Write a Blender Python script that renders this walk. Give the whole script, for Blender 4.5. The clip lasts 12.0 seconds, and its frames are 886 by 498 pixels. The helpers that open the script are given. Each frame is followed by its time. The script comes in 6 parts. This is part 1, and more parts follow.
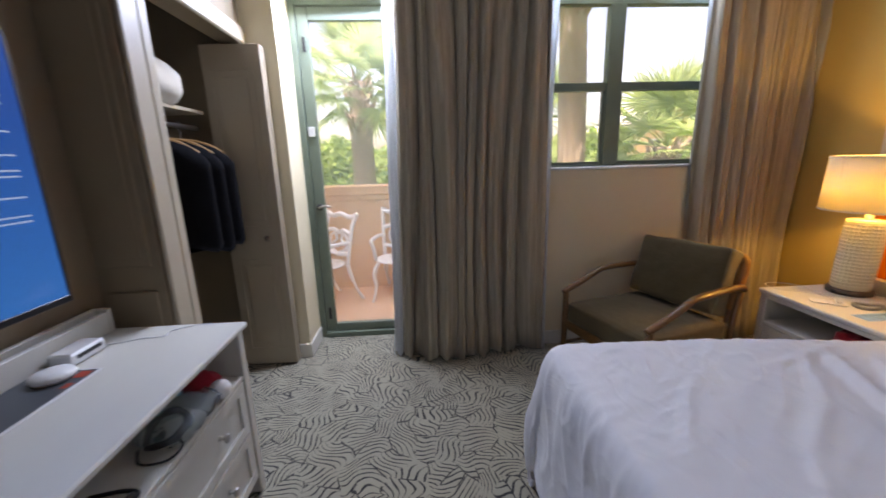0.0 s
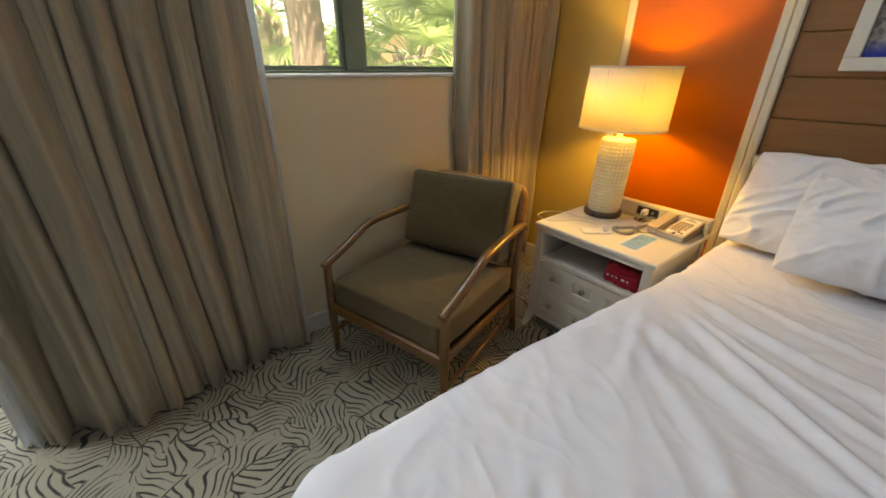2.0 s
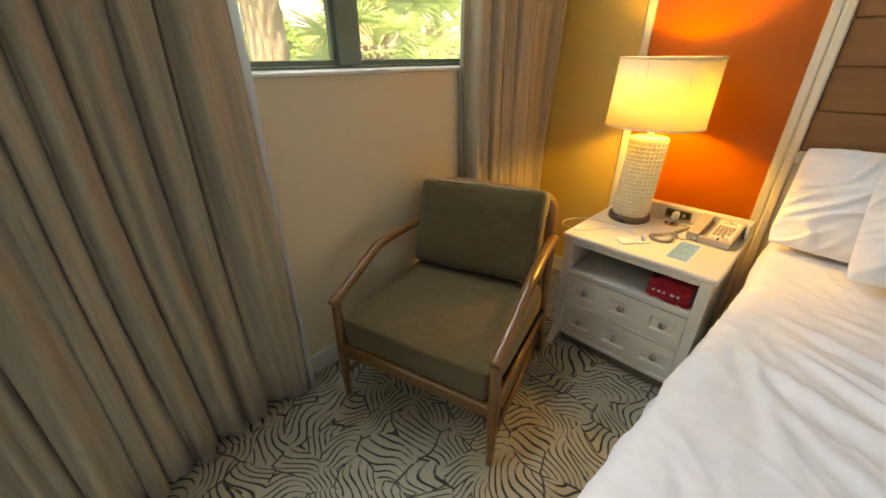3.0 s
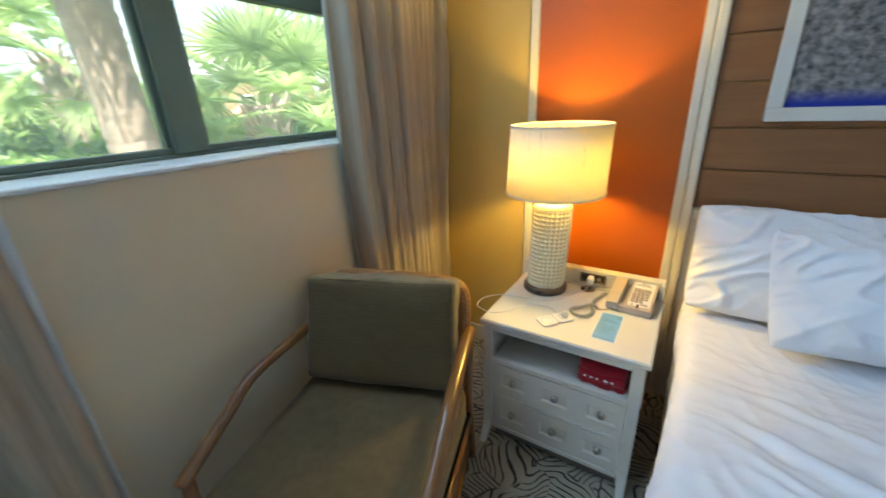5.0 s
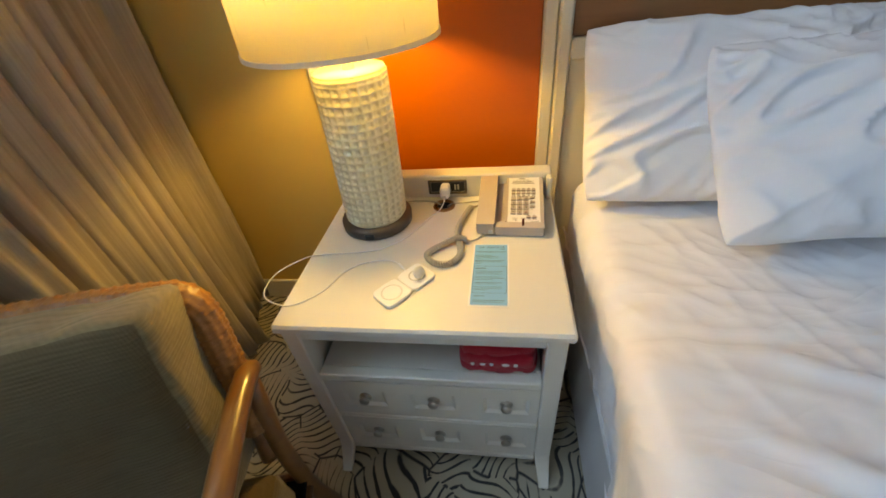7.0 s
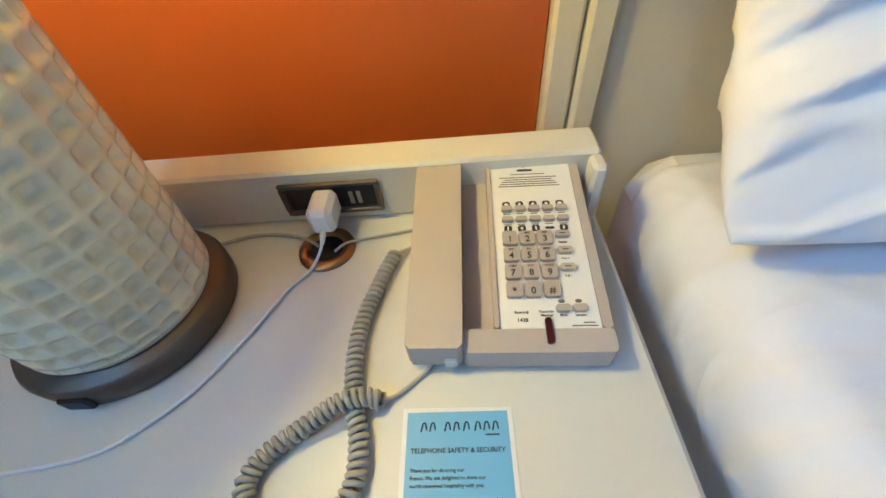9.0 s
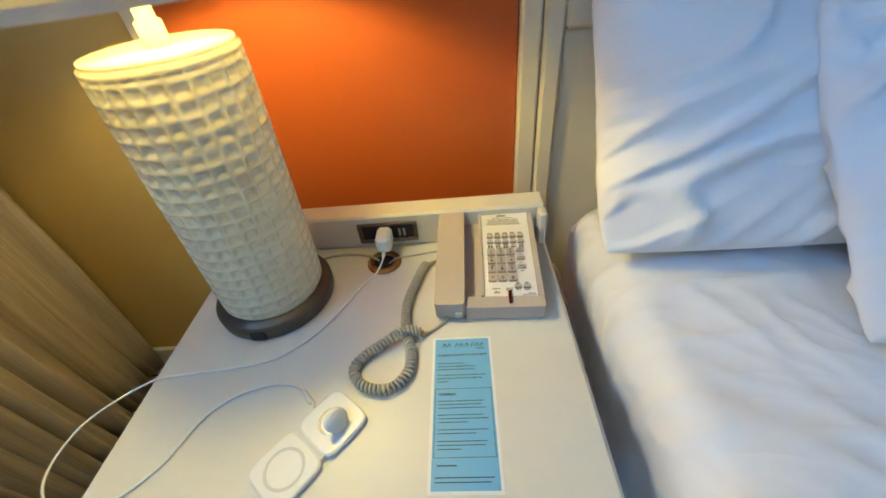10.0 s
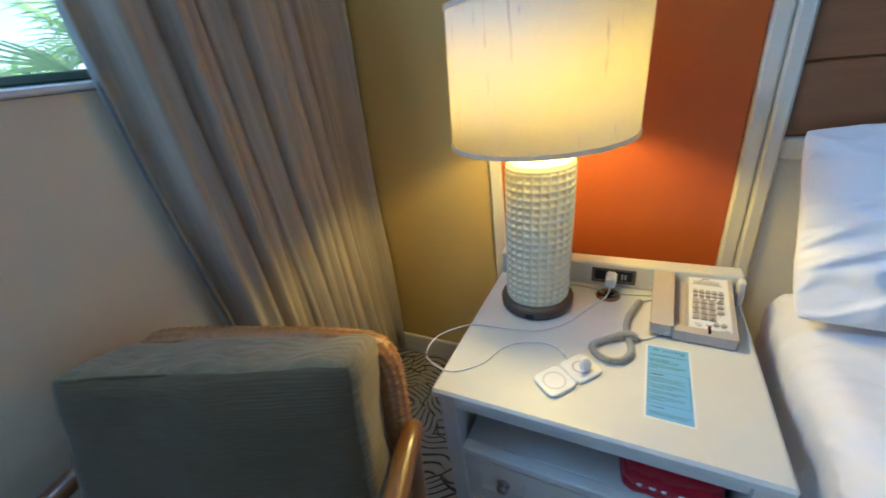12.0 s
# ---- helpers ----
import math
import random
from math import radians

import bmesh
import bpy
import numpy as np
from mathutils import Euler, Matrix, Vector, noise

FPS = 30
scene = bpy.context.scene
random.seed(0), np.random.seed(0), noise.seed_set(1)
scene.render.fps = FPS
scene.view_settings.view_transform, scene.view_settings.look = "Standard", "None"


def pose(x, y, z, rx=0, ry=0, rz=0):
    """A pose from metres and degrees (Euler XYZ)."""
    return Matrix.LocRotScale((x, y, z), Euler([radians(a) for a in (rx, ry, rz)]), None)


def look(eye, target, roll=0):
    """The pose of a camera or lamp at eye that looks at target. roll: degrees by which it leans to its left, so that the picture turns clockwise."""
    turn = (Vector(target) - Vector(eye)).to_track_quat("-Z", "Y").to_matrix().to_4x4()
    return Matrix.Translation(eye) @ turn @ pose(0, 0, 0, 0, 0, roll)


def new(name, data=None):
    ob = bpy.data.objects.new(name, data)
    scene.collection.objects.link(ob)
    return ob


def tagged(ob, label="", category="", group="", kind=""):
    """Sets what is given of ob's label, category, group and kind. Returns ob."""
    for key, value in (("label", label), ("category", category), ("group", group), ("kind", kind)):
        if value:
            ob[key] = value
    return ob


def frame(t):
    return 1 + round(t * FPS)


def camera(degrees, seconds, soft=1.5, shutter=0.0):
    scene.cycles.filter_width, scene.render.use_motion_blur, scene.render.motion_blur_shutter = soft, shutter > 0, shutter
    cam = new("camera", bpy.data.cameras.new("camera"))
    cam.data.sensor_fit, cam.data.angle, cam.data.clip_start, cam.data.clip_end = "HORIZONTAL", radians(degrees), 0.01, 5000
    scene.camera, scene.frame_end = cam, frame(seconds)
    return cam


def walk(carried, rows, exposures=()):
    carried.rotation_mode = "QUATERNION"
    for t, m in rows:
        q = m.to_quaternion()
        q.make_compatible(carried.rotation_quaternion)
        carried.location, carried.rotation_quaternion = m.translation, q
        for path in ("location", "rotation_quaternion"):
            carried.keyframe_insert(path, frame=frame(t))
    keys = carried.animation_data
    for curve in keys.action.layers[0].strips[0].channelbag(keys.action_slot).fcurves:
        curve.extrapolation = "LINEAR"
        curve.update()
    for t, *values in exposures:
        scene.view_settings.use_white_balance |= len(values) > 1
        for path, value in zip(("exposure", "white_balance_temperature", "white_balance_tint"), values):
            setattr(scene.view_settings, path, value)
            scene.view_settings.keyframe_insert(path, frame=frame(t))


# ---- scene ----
cam = camera(98.1, 12.0, 1.6, 0.2)
PATH = [
    (0, (-0.093, 0.248, 1.432), (0.026, 2.192, 0.976), -1.6),
    (0.5, (0.017, 0.544, 1.393), (0.649, 2.333, 0.758), -1.5),
    (1, (0.053, 0.786, 1.401), (1.012, 2.385, 0.679), -1.4),
    (1.5, (0.207, 0.9, 1.411), (1.244, 2.408, 0.607), -0.6),
    (2, (0.334, 1.094, 1.382), (1.453, 2.512, 0.524), 0.4),
    (2.5, (0.367, 1.29, 1.351), (1.593, 2.609, 0.48), 0.7),
    (3, (0.314, 1.502, 1.398), (1.566, 2.775, 0.499), -0.3),
    (3.2, (0.312, 1.551, 1.403), (1.558, 2.834, 0.507), -0.7),
    (4.8, (0.605, 1.685, 1.508), (2.035, 2.903, 0.824), -2.8),
    (5, (0.656, 1.654, 1.496), (2.222, 2.67, 0.778), -2.5),
    (5.5, (0.75, 1.768, 1.432), (2.473, 2.36, 0.609), -3.5),
    (6, (0.86, 1.836, 1.343), (2.552, 2.199, 0.343), -3.5),
    (6.5, (1.147, 1.819, 1.294), (2.78, 2.168, 0.194), -4.8),
    (7, (1.423, 1.8, 1.252), (2.959, 2.099, 0.007), -7.0),
    (7.5, (1.699, 1.822, 1.19), (3.14, 2.017, -0.182), -8.4),
    (7.7, (1.806, 1.836, 1.151), (3.18, 1.997, -0.293), -8.8),
    (9.3, (2.097, 1.808, 0.952), (3.412, 1.906, -0.552), -6.7),
    (9.5, (2.04, 1.807, 1.0), (3.434, 1.907, -0.431), -6.6),
    (10, (1.839, 1.809, 1.13), (3.356, 1.928, -0.168), -6.7),
    (10.5, (1.816, 1.808, 1.239), (3.416, 1.98, 0.053), -6.9),
    (11, (1.764, 1.804, 1.154), (3.38, 2.1, 0.014), -6.6),
    (11.5, (1.625, 1.853, 1.242), (3.267, 2.37, 0.226), -6.6),
    (12, (1.389, 1.926, 1.303), (2.954, 2.794, 0.408), -8.1),
]
EXPOSURES = [(0.0, 1.85, 8500, 38), (0.5, 2.1, 8800, 34), (1.0, 1.95, 9200, 28), (1.5, 1.97, 9800, 26), (2.0, 2.12, 10700, 25), (2.5, 2.34, 11500, 26), (3.0, 2.46, 11900, 24), (5.0, 2.32, 6900, 14), (5.5, 2.24, 8500, 17), (6.5, 2.27, 9100, 22), (7.0, 2.08, 7800, 18), (7.5, 1.97, 7000, 14), (9.5, 1.9, 4750, 13), (10.0, 1.83, 5300, 11), (10.5, 1.76, 5600, 8), (11.0, 1.65, 4300, 14), (11.5, 1.79, 5450, 12), (12.0, 1.98, 5150, 14)]
walk(cam, [(t, look(eye, target, roll)) for t, eye, target, roll in PATH], EXPOSURES)

# ---- light ----
world = bpy.data.worlds.new("world")
scene.world = world
world.use_nodes = True
wn, wl = world.node_tree.nodes, world.node_tree.links
sky = wn.new("ShaderNodeTexSky")
sky.sky_type, sky.sun_disc = "NISHITA", False
SUN_EL, SUN_AZ = 68.0, -150.0
sky.sun_elevation, sky.sun_rotation = radians(SUN_EL), radians(SUN_AZ)
sky.dust_density, sky.air_density = 3.0, 1.0
wl.new(sky.outputs[0], wn["Background"].inputs[0])
wn["Background"].inputs[1].default_value = 0.15


def lamp_data(name, kind, watts, colour, **more):
    d = bpy.data.lights.new(name, kind)
    d.energy, d.color = watts, colour
    if kind == "AREA":
        d.shape, d.size, d.size_y = "RECTANGLE", more["size"], more["size_y"]
    if kind == "POINT":
        d.shadow_soft_size = more["radius"]
    if kind == "SUN":
        d.angle = radians(more["angle"])
    return d


sun = new("sun", lamp_data("sun", "SUN", 5.0, (1.0, 0.95, 0.86), angle=0.6))
sun.rotation_euler = (radians(90 - SUN_EL), 0, radians(180 - SUN_AZ))
sky_window = new("sky_light_window", lamp_data("sky_light_window", "AREA", 11.2, (0.34, 0.61, 1.0), size=1.6, size_y=0.14))
sky_window.matrix_world = look((1.40, 3.07, 2.585), (1.1, 0.6, 2.15))
sky_door = new("sky_light_door", lamp_data("sky_light_door", "AREA", 20, (0.41, 0.66, 1.0), size=0.85, size_y=0.20))
sky_door.matrix_world = look((-0.46, 3.10, 2.56), (-0.38, 2.05, 0.4))
bulb = new("lamp_bulb_light", lamp_data("lamp_bulb_light", "POINT", 5.0, (1.0, 0.70, 0.15), radius=0.035))
bulb.location = (2.312, 2.131, 1.22)

# ---- materials ----


class Nodes:
    """A short way to write node trees."""

    def __init__(self, name):
        self.mat = bpy.data.materials.new(name)
        self.mat.use_nodes = True
        self.tree = self.mat.node_tree
        self.bsdf = self.tree.nodes["Principled BSDF"]

    def add(self, kind, _set=None, **inputs):
        n = self.tree.nodes.new("ShaderNode" + kind)
        for k, v in (_set or {}).items():
            if k == "operation":
                n.operation = v
            elif k == "voronoi_dimensions":
                n.voronoi_dimensions = v
            elif k == "feature":
                n.feature = v
            elif k == "rotation_type":
                n.rotation_type = v
        for k, v in inputs.items():
            key = k.replace("_", " ") if not k.startswith("i") or not k[1:].isdigit() else int(k[1:])
            self.put(n.inputs[key], v)
        return n

    def put(self, socket, v):
        if isinstance(v, bpy.types.NodeSocket):
            self.tree.links.new(v, socket)
        else:
            socket.default_value = (*v, 1.0) if isinstance(v, tuple) and len(v) == 3 and socket.type == "RGBA" else v

    def math(self, op, a, b=0.0, c=None):
        n = self.add("Math", {"operation": op})
        self.put(n.inputs[0], a)
        self.put(n.inputs[1], b)
        if c is not None:
            self.put(n.inputs[2], c)
        return n.outputs[0]

    def mix(self, fac, a, b):
        n = self.add("MixRGB")
        self.put(n.inputs[0], fac)
        self.put(n.inputs[1], a)
        self.put(n.inputs[2], b)
        return n.outputs[0]

    def coord(self, stretch=(1, 1, 1), spread=0.0):
        v = self.add("TexCoord").outputs["Object"]
        if spread:
            r = self.add("ObjectInfo").outputs["Random"]
            o = self.add("CombineXYZ", X=self.math("MULTIPLY", r, spread), Y=self.math("MULTIPLY", r, spread * 1.7), Z=self.math("MULTIPLY", r, spread * 0.6)).outputs[0]
            a = self.add("VectorMath", {"operation": "ADD"})
            self.put(a.inputs[0], v)
            self.put(a.inputs[1], o)
            v = a.outputs[0]
        return self.add("Mapping", Vector=v, Scale=stretch).outputs[0]

    def noise(self, v, scale, detail=3.0, rough=0.55):
        return self.add("TexNoise", Vector=v, Scale=scale, Detail=detail, Roughness=rough).outputs["Fac"]

    def ramp(self, fac, lo, hi):
        n = self.add("MapRange", Value=fac)
        n.inputs["From Min"].default_value, n.inputs["From Max"].default_value = lo, hi
        return n.outputs[0]

    def bump(self, height, strength, distance=0.01):
        self.put(self.bsdf.inputs["Normal"], self.add("Bump", Height=height, Strength=strength, Distance=distance).outputs[0])

    def end(self, **inputs):
        for k, v in inputs.items():
            self.put(self.bsdf.inputs[k.replace("_", " ")], v)
        return self.mat


def surf(name, a, b, scale=8.0, rough=0.5, bump=0.1, fine=180.0, metal=0.0, stretch=(1, 1, 1), spread=0.0, spec=0.5, dist=0.004):
    """A surface of two near colours in large soft patches, with fine relief and uneven gloss."""
    n = Nodes(name)
    v = n.coord(stretch, spread)
    big = n.noise(v, scale, 4)
    small = n.noise(v, fine, 2)
    n.bump(small, bump, dist)
    f = n.math("ADD", n.math("MULTIPLY", n.ramp(big, 0.3, 0.7), 0.75), n.math("MULTIPLY", small, 0.25))
    return n.end(Base_Color=n.mix(f, a, b), Roughness=n.math("ADD", n.math("MULTIPLY", big, 0.16), rough - 0.08), Metallic=metal, Specular_IOR_Level=spec)


def plain(name, c, rough=0.4, metal=0.0, **more):
    n = Nodes(name)
    v = n.coord()
    n.bump(n.noise(v, 90, 2), 0.04, 0.002)
    return n.end(Base_Color=c, Roughness=n.math("ADD", n.math("MULTIPLY", n.noise(v, 30), 0.12), rough - 0.06), Metallic=metal, **more)


def weave(name, a, b, thread=700.0, rib=1.0, rough=0.9, bump=0.35):
    """Woven cloth: crossing threads and slubs, with soft uneven colour."""
    n = Nodes(name)
    v = n.coord()
    s = n.add("SeparateXYZ", Vector=v)
    warp = n.math("SINE", n.math("MULTIPLY", n.math("ADD", s.outputs[0], s.outputs[1]), thread))
    weft = n.math("SINE", n.math("MULTIPLY", s.outputs[2], thread * rib))
    slub = n.noise(n.coord((12, 12, 160)), 2.0, 3)
    h = n.math("ADD", n.math("MULTIPLY", warp, 0.3), n.math("ADD", n.math("MULTIPLY", weft, 0.5), slub))
    n.bump(h, bump, 0.0015)
    f = n.math("ADD", n.math("MULTIPLY", n.ramp(slub, 0.3, 0.7), 0.6), n.math("MULTIPLY", n.noise(v, 5), 0.4))
    return n.end(Base_Color=n.mix(f, a, b), Roughness=rough, Sheen_Weight=0.2, Specular_IOR_Level=0.2)


def wood(name, a, b, along=0, rough=0.4, coat=0.0, scale=9.0):
    n = Nodes(name)
    st = [14.0, 14.0, 14.0]
    st[along] = 1.0
    v = n.coord(tuple(st), 40.0)
    g = n.noise(v, scale * 0.25, 6, 0.65)
    fine = n.noise(v, scale * 2.5, 3)
    n.bump(fine, 0.12, 0.002)
    f = n.math("ADD", n.math("MULTIPLY", n.ramp(g, 0.3, 0.7), 0.8), n.math("MULTIPLY", fine, 0.2))
    r = n.math("MULTIPLY", n.add("ObjectInfo").outputs["Random"], 0.3)
    return n.end(Base_Color=n.mix(r, n.mix(f, a, b), b), Roughness=rough, Coat_Weight=coat, Coat_Roughness=0.2)


def carpet_material():
    n = Nodes("carpet_swirl")
    v0 = n.add("TexCoord").outputs["Object"]
    warp = n.add("TexNoise", Vector=v0, Scale=3.2, Detail=1.0)
    sub = n.add("VectorMath", {"operation": "SUBTRACT"}, i0=warp.outputs["Color"], i1=(0.5, 0.5, 0.5))
    sc = n.add("VectorMath", {"operation": "SCALE"}, i0=sub.outputs[0])
    sc.inputs["Scale"].default_value = 0.22
    v = n.add("VectorMath", {"operation": "ADD"}, i0=v0, i1=sc.outputs[0]).outputs[0]
    flat = n.add("VectorMath", {"operation": "MULTIPLY"}, i0=v, i1=(1, 1, 0)).outputs[0]
    vor = n.add("TexVoronoi", {"voronoi_dimensions": "2D"}, Vector=flat, Scale=7.4, Randomness=0.95)
    rnd = n.add("SeparateXYZ", Vector=vor.outputs["Color"])
    rel = n.add("VectorMath", {"operation": "SUBTRACT"}, i0=flat, i1=vor.outputs["Position"]).outputs[0]
    rot = n.add("VectorRotate", {"rotation_type": "Z_AXIS"}, Vector=rel, Angle=n.math("MULTIPLY", rnd.outputs[0], 6.283))
    p = n.add("SeparateXYZ", Vector=rot.outputs[0])
    x, y = p.outputs[0], p.outputs[1]
    bend = n.math("MULTIPLY", n.math("SINE", n.math("MULTIPLY", y, 30.0)), 0.019)
    fan = n.math("MULTIPLY", n.math("MULTIPLY", x, y), 2.6)
    u = n.math("ADD", n.math("ADD", x, bend), fan)
    line = n.math("SINE", n.math("MULTIPLY", u, 225.0))
    taper = n.math("MULTIPLY", n.math("ABSOLUTE", y), 4.6)
    wob = n.math("MULTIPLY", n.noise(v0, 26.0, 2), 0.9)
    cut = n.math("ADD", n.math("SUBTRACT", 0.97, wob), taper)
    ink = n.ramp(n.math("SUBTRACT", line, cut), -0.12, 0.22)
    edge = n.add("TexVoronoi", {"voronoi_dimensions": "2D", "feature": "DISTANCE_TO_EDGE"}, Vector=flat, Scale=7.4, Randomness=0.95).outputs["Distance"]
    seam = n.math("SUBTRACT", 1.0, n.ramp(edge, 0.012, 0.04))
    gate = n.math("GREATER_THAN", n.noise(v0, 9.0, 1), 0.5)
    ink = n.math("MAXIMUM", ink, n.math("MULTIPLY", seam, gate))
    pile = n.noise(v0, 420.0, 2)
    dust = n.noise(v0, 2.2, 4)
    ground = n.mix(n.math("ADD", n.math("MULTIPLY", pile, 0.5), n.math("MULTIPLY", dust, 0.5)), (0.30, 0.27, 0.20), (0.47, 0.435, 0.335))
    dark = n.mix(pile, (0.022, 0.022, 0.024), (0.06, 0.058, 0.055))
    n.bump(n.math("ADD", n.math("MULTIPLY", ink, -0.6), pile), 0.5, 0.004)
    return n.end(Base_Color=n.mix(ink, ground, dark), Roughness=0.95, Specular_IOR_Level=0.1, Sheen_Weight=0.15)


def linen_material(name, a, b):
    """Curtain linen with long vertical slubs, which lets a little light through."""
    n = Nodes(name)
    streak = n.noise(n.coord((1, 1, 0.012)), 240.0, 3)
    cross = n.noise(n.coord((0.08, 0.08, 1)), 260.0, 2)
    band = n.noise(n.coord((1, 1, 0.02)), 34.0, 3)
    f = n.math("ADD", n.math("MULTIPLY", n.ramp(streak, 0.3, 0.7), 0.45), n.math("ADD", n.math("MULTIPLY", cross, 0.15), n.math("MULTIPLY", n.ramp(band, 0.36, 0.64), 0.4)))
    n.bump(n.math("ADD", streak, cross), 0.25, 0.002)
    return n.end(Base_Color=n.mix(f, a, b), Roughness=0.92, Specular_IOR_Level=0.15, Sheen_Weight=0.2)


def thin_cloth(name, c, through_c, amount):
    n = Nodes(name)
    v = n.coord((1, 1, 0.05))
    slub = n.noise(v, 300.0, 3)
    n.bump(slub, 0.2, 0.001)
    n.end(Base_Color=n.mix(slub, c, tuple(x * 0.92 for x in c)), Roughness=0.9, Specular_IOR_Level=0.1)
    tr = n.add("BsdfTranslucent", Color=through_c)
    mx = n.add("MixShader", Fac=amount)
    n.tree.links.new(n.bsdf.outputs[0], mx.inputs[1])
    n.tree.links.new(tr.outputs[0], mx.inputs[2])
    n.tree.links.new(mx.outputs[0], n.tree.nodes["Material Output"].inputs[0])
    return n.mat


def shade_material():
    """Lamp shade linen: lets part of the light through, with thin darker slubs in the weave."""
    n = Nodes("lamp_shade_linen")
    long = n.noise(n.coord((1, 1, 0.06)), 120.0, 2)
    slub = n.math("MULTIPLY", n.ramp(long, 0.65, 0.72), n.ramp(n.noise(n.coord((1, 1, 0.5)), 16.0, 1), 0.44, 0.54))
    fine = n.noise(n.coord((1, 1, 0.1)), 500.0, 2)
    n.bump(n.math("ADD", fine, slub), 0.2, 0.001)
    n.end(Base_Color=n.mix(slub, (0.80, 0.77, 0.70), (0.55, 0.50, 0.40)), Roughness=0.9, Specular_IOR_Level=0.1)
    tr = n.add("BsdfTranslucent", Color=n.mix(slub, n.mix(fine, (0.95, 0.87, 0.45), (0.88, 0.79, 0.39)), (0.45, 0.36, 0.2)))
    mx = n.add("MixShader", Fac=0.30)
    n.tree.links.new(n.bsdf.outputs[0], mx.inputs[1])
    n.tree.links.new(tr.outputs[0], mx.inputs[2])
    n.tree.links.new(mx.outputs[0], n.tree.nodes["Material Output"].inputs[0])
    return n.mat


def cotton_material():
    """White bed linen with small soft creases."""
    n = Nodes("white_cotton")
    v = n.coord()
    wob = n.add("TexNoise", Vector=v, Scale=3.0, Detail=2.0)
    off = n.add("VectorMath", {"operation": "SCALE"}, i0=wob.outputs["Color"])
    off.inputs["Scale"].default_value = 0.25
    q = n.add("VectorMath", {"operation": "ADD"}, i0=v, i1=off.outputs[0]).outputs[0]
    q = n.add("Mapping", Vector=q, Rotation=(0, 0, 0.9), Scale=(1.0, 0.45, 1.0)).outputs[0]
    one = n.math("SUBTRACT", 1.0, n.math("MULTIPLY", n.math("ABSOLUTE", n.math("SUBTRACT", n.noise(q, 4.5, 1.5), 0.5)), 7.0))
    two = n.math("SUBTRACT", 1.0, n.math("MULTIPLY", n.math("ABSOLUTE", n.math("SUBTRACT", n.noise(q, 11.0, 1.5), 0.5)), 6.0))
    h = n.math("ADD", n.math("MAXIMUM", one, 0.0), n.math("MULTIPLY", n.math("MAXIMUM", two, 0.0), 0.45))
    h = n.math("ADD", h, n.math("MULTIPLY", n.noise(v, 700.0, 1), 0.03))
    n.bump(h, 0.42, 0.008)
    return n.end(Base_Color=n.mix(n.noise(v, 5.0), (0.80, 0.79, 0.80), (0.84, 0.83, 0.84)), Roughness=0.88, Specular_IOR_Level=0.15, Sheen_Weight=0.1)


def glow(name, c, strength):
    n = Nodes(name)
    return n.end(Base_Color=(0.02, 0.02, 0.02), Emission_Color=c, Emission_Strength=strength)


def screen_material():
    n = Nodes("tv_picture")
    s = n.add("SeparateXYZ", Vector=n.add("TexCoord").outputs["Object"])
    f = n.ramp(s.outputs[2], 0.0, 0.75)
    cloud = n.ramp(n.noise(n.coord((1, 1, 2.2)), 5.0, 5), 0.5, 0.75)
    low = n.math("SUBTRACT", 1.0, n.ramp(s.outputs[2], 0.05, 0.3))
    c = n.mix(n.math("MULTIPLY", cloud, low), n.mix(f, (0.0, 0.24, 0.80), (0.0, 0.10, 0.52)), (0.22, 0.42, 0.8))
    return n.end(Base_Color=(0.01, 0.01, 0.012), Roughness=0.2, Emission_Color=c, Emission_Strength=0.19)


def glass_material():
    """Clear glass with a thin uneven translucent veil, which imitates the haze of overbright daylight."""
    n = Nodes("window_glass")
    n.end(Base_Color=(0.97, 1.0, 0.98), Roughness=0.0, Transmission_Weight=1.0, IOR=1.45)
    haze = n.ramp(n.noise(n.coord((1, 1, 0.6)), 2.5, 4), 0.2, 0.8)
    tr = n.add("BsdfTranslucent", Color=(0.80, 0.95, 0.90))
    mx = n.add("MixShader", Fac=n.math("ADD", n.math("MULTIPLY", haze, 0.05), 0.09))
    n.tree.links.new(n.bsdf.outputs[0], mx.inputs[1])
    n.tree.links.new(tr.outputs[0], mx.inputs[2])
    n.tree.links.new(mx.outputs[0], n.tree.nodes["Material Output"].inputs[0])
    return n.mat


def print_material(name, c1, c2, c3, scale):
    n = Nodes(name)
    v = n.coord()
    a = n.ramp(n.noise(v, scale, 6, 0.75), 0.35, 0.65)
    low = n.math("SUBTRACT", 1.0, n.ramp(n.add("SeparateXYZ", Vector=v).outputs[2], 0.06, 0.11))
    return n.end(Base_Color=n.mix(low, n.mix(a, c1, c2), c3), Roughness=0.35)


WALL_CREAM = surf("cream_wall_paint", (0.80, 0.69, 0.48), (0.83, 0.73, 0.53), 1.5, 0.7, 0.12, 320)
# tan taken darker, so the dimness of the closet side is in the colour
WALL_TAN_SHADE = surf("tan_wall_shade_tone", (0.25, 0.185, 0.115), (0.29, 0.215, 0.138), 1.5, 0.7, 0.12, 320)
WALL_YELLOW = surf("ochre_wall_paint", (0.60, 0.41, 0.11), (0.64, 0.45, 0.135), 1.5, 0.65, 0.12, 320)
ORANGE = surf("orange_painted_panel", (0.46, 0.095, 0.003), (0.50, 0.108, 0.005), 2.0, 0.42, 0.05, 220)
TRIM = surf("cream_trim_paint", (0.70, 0.64, 0.50), (0.75, 0.70, 0.57), 4.0, 0.45, 0.06, 140)
# tan trim, darker than TRIM to carry the closet's shade in its colour
CLOSET_TRIM_SHADE = surf("tan_trim_shade_tone", (0.44, 0.365, 0.26), (0.49, 0.41, 0.30), 4.0, 0.45, 0.06, 140)
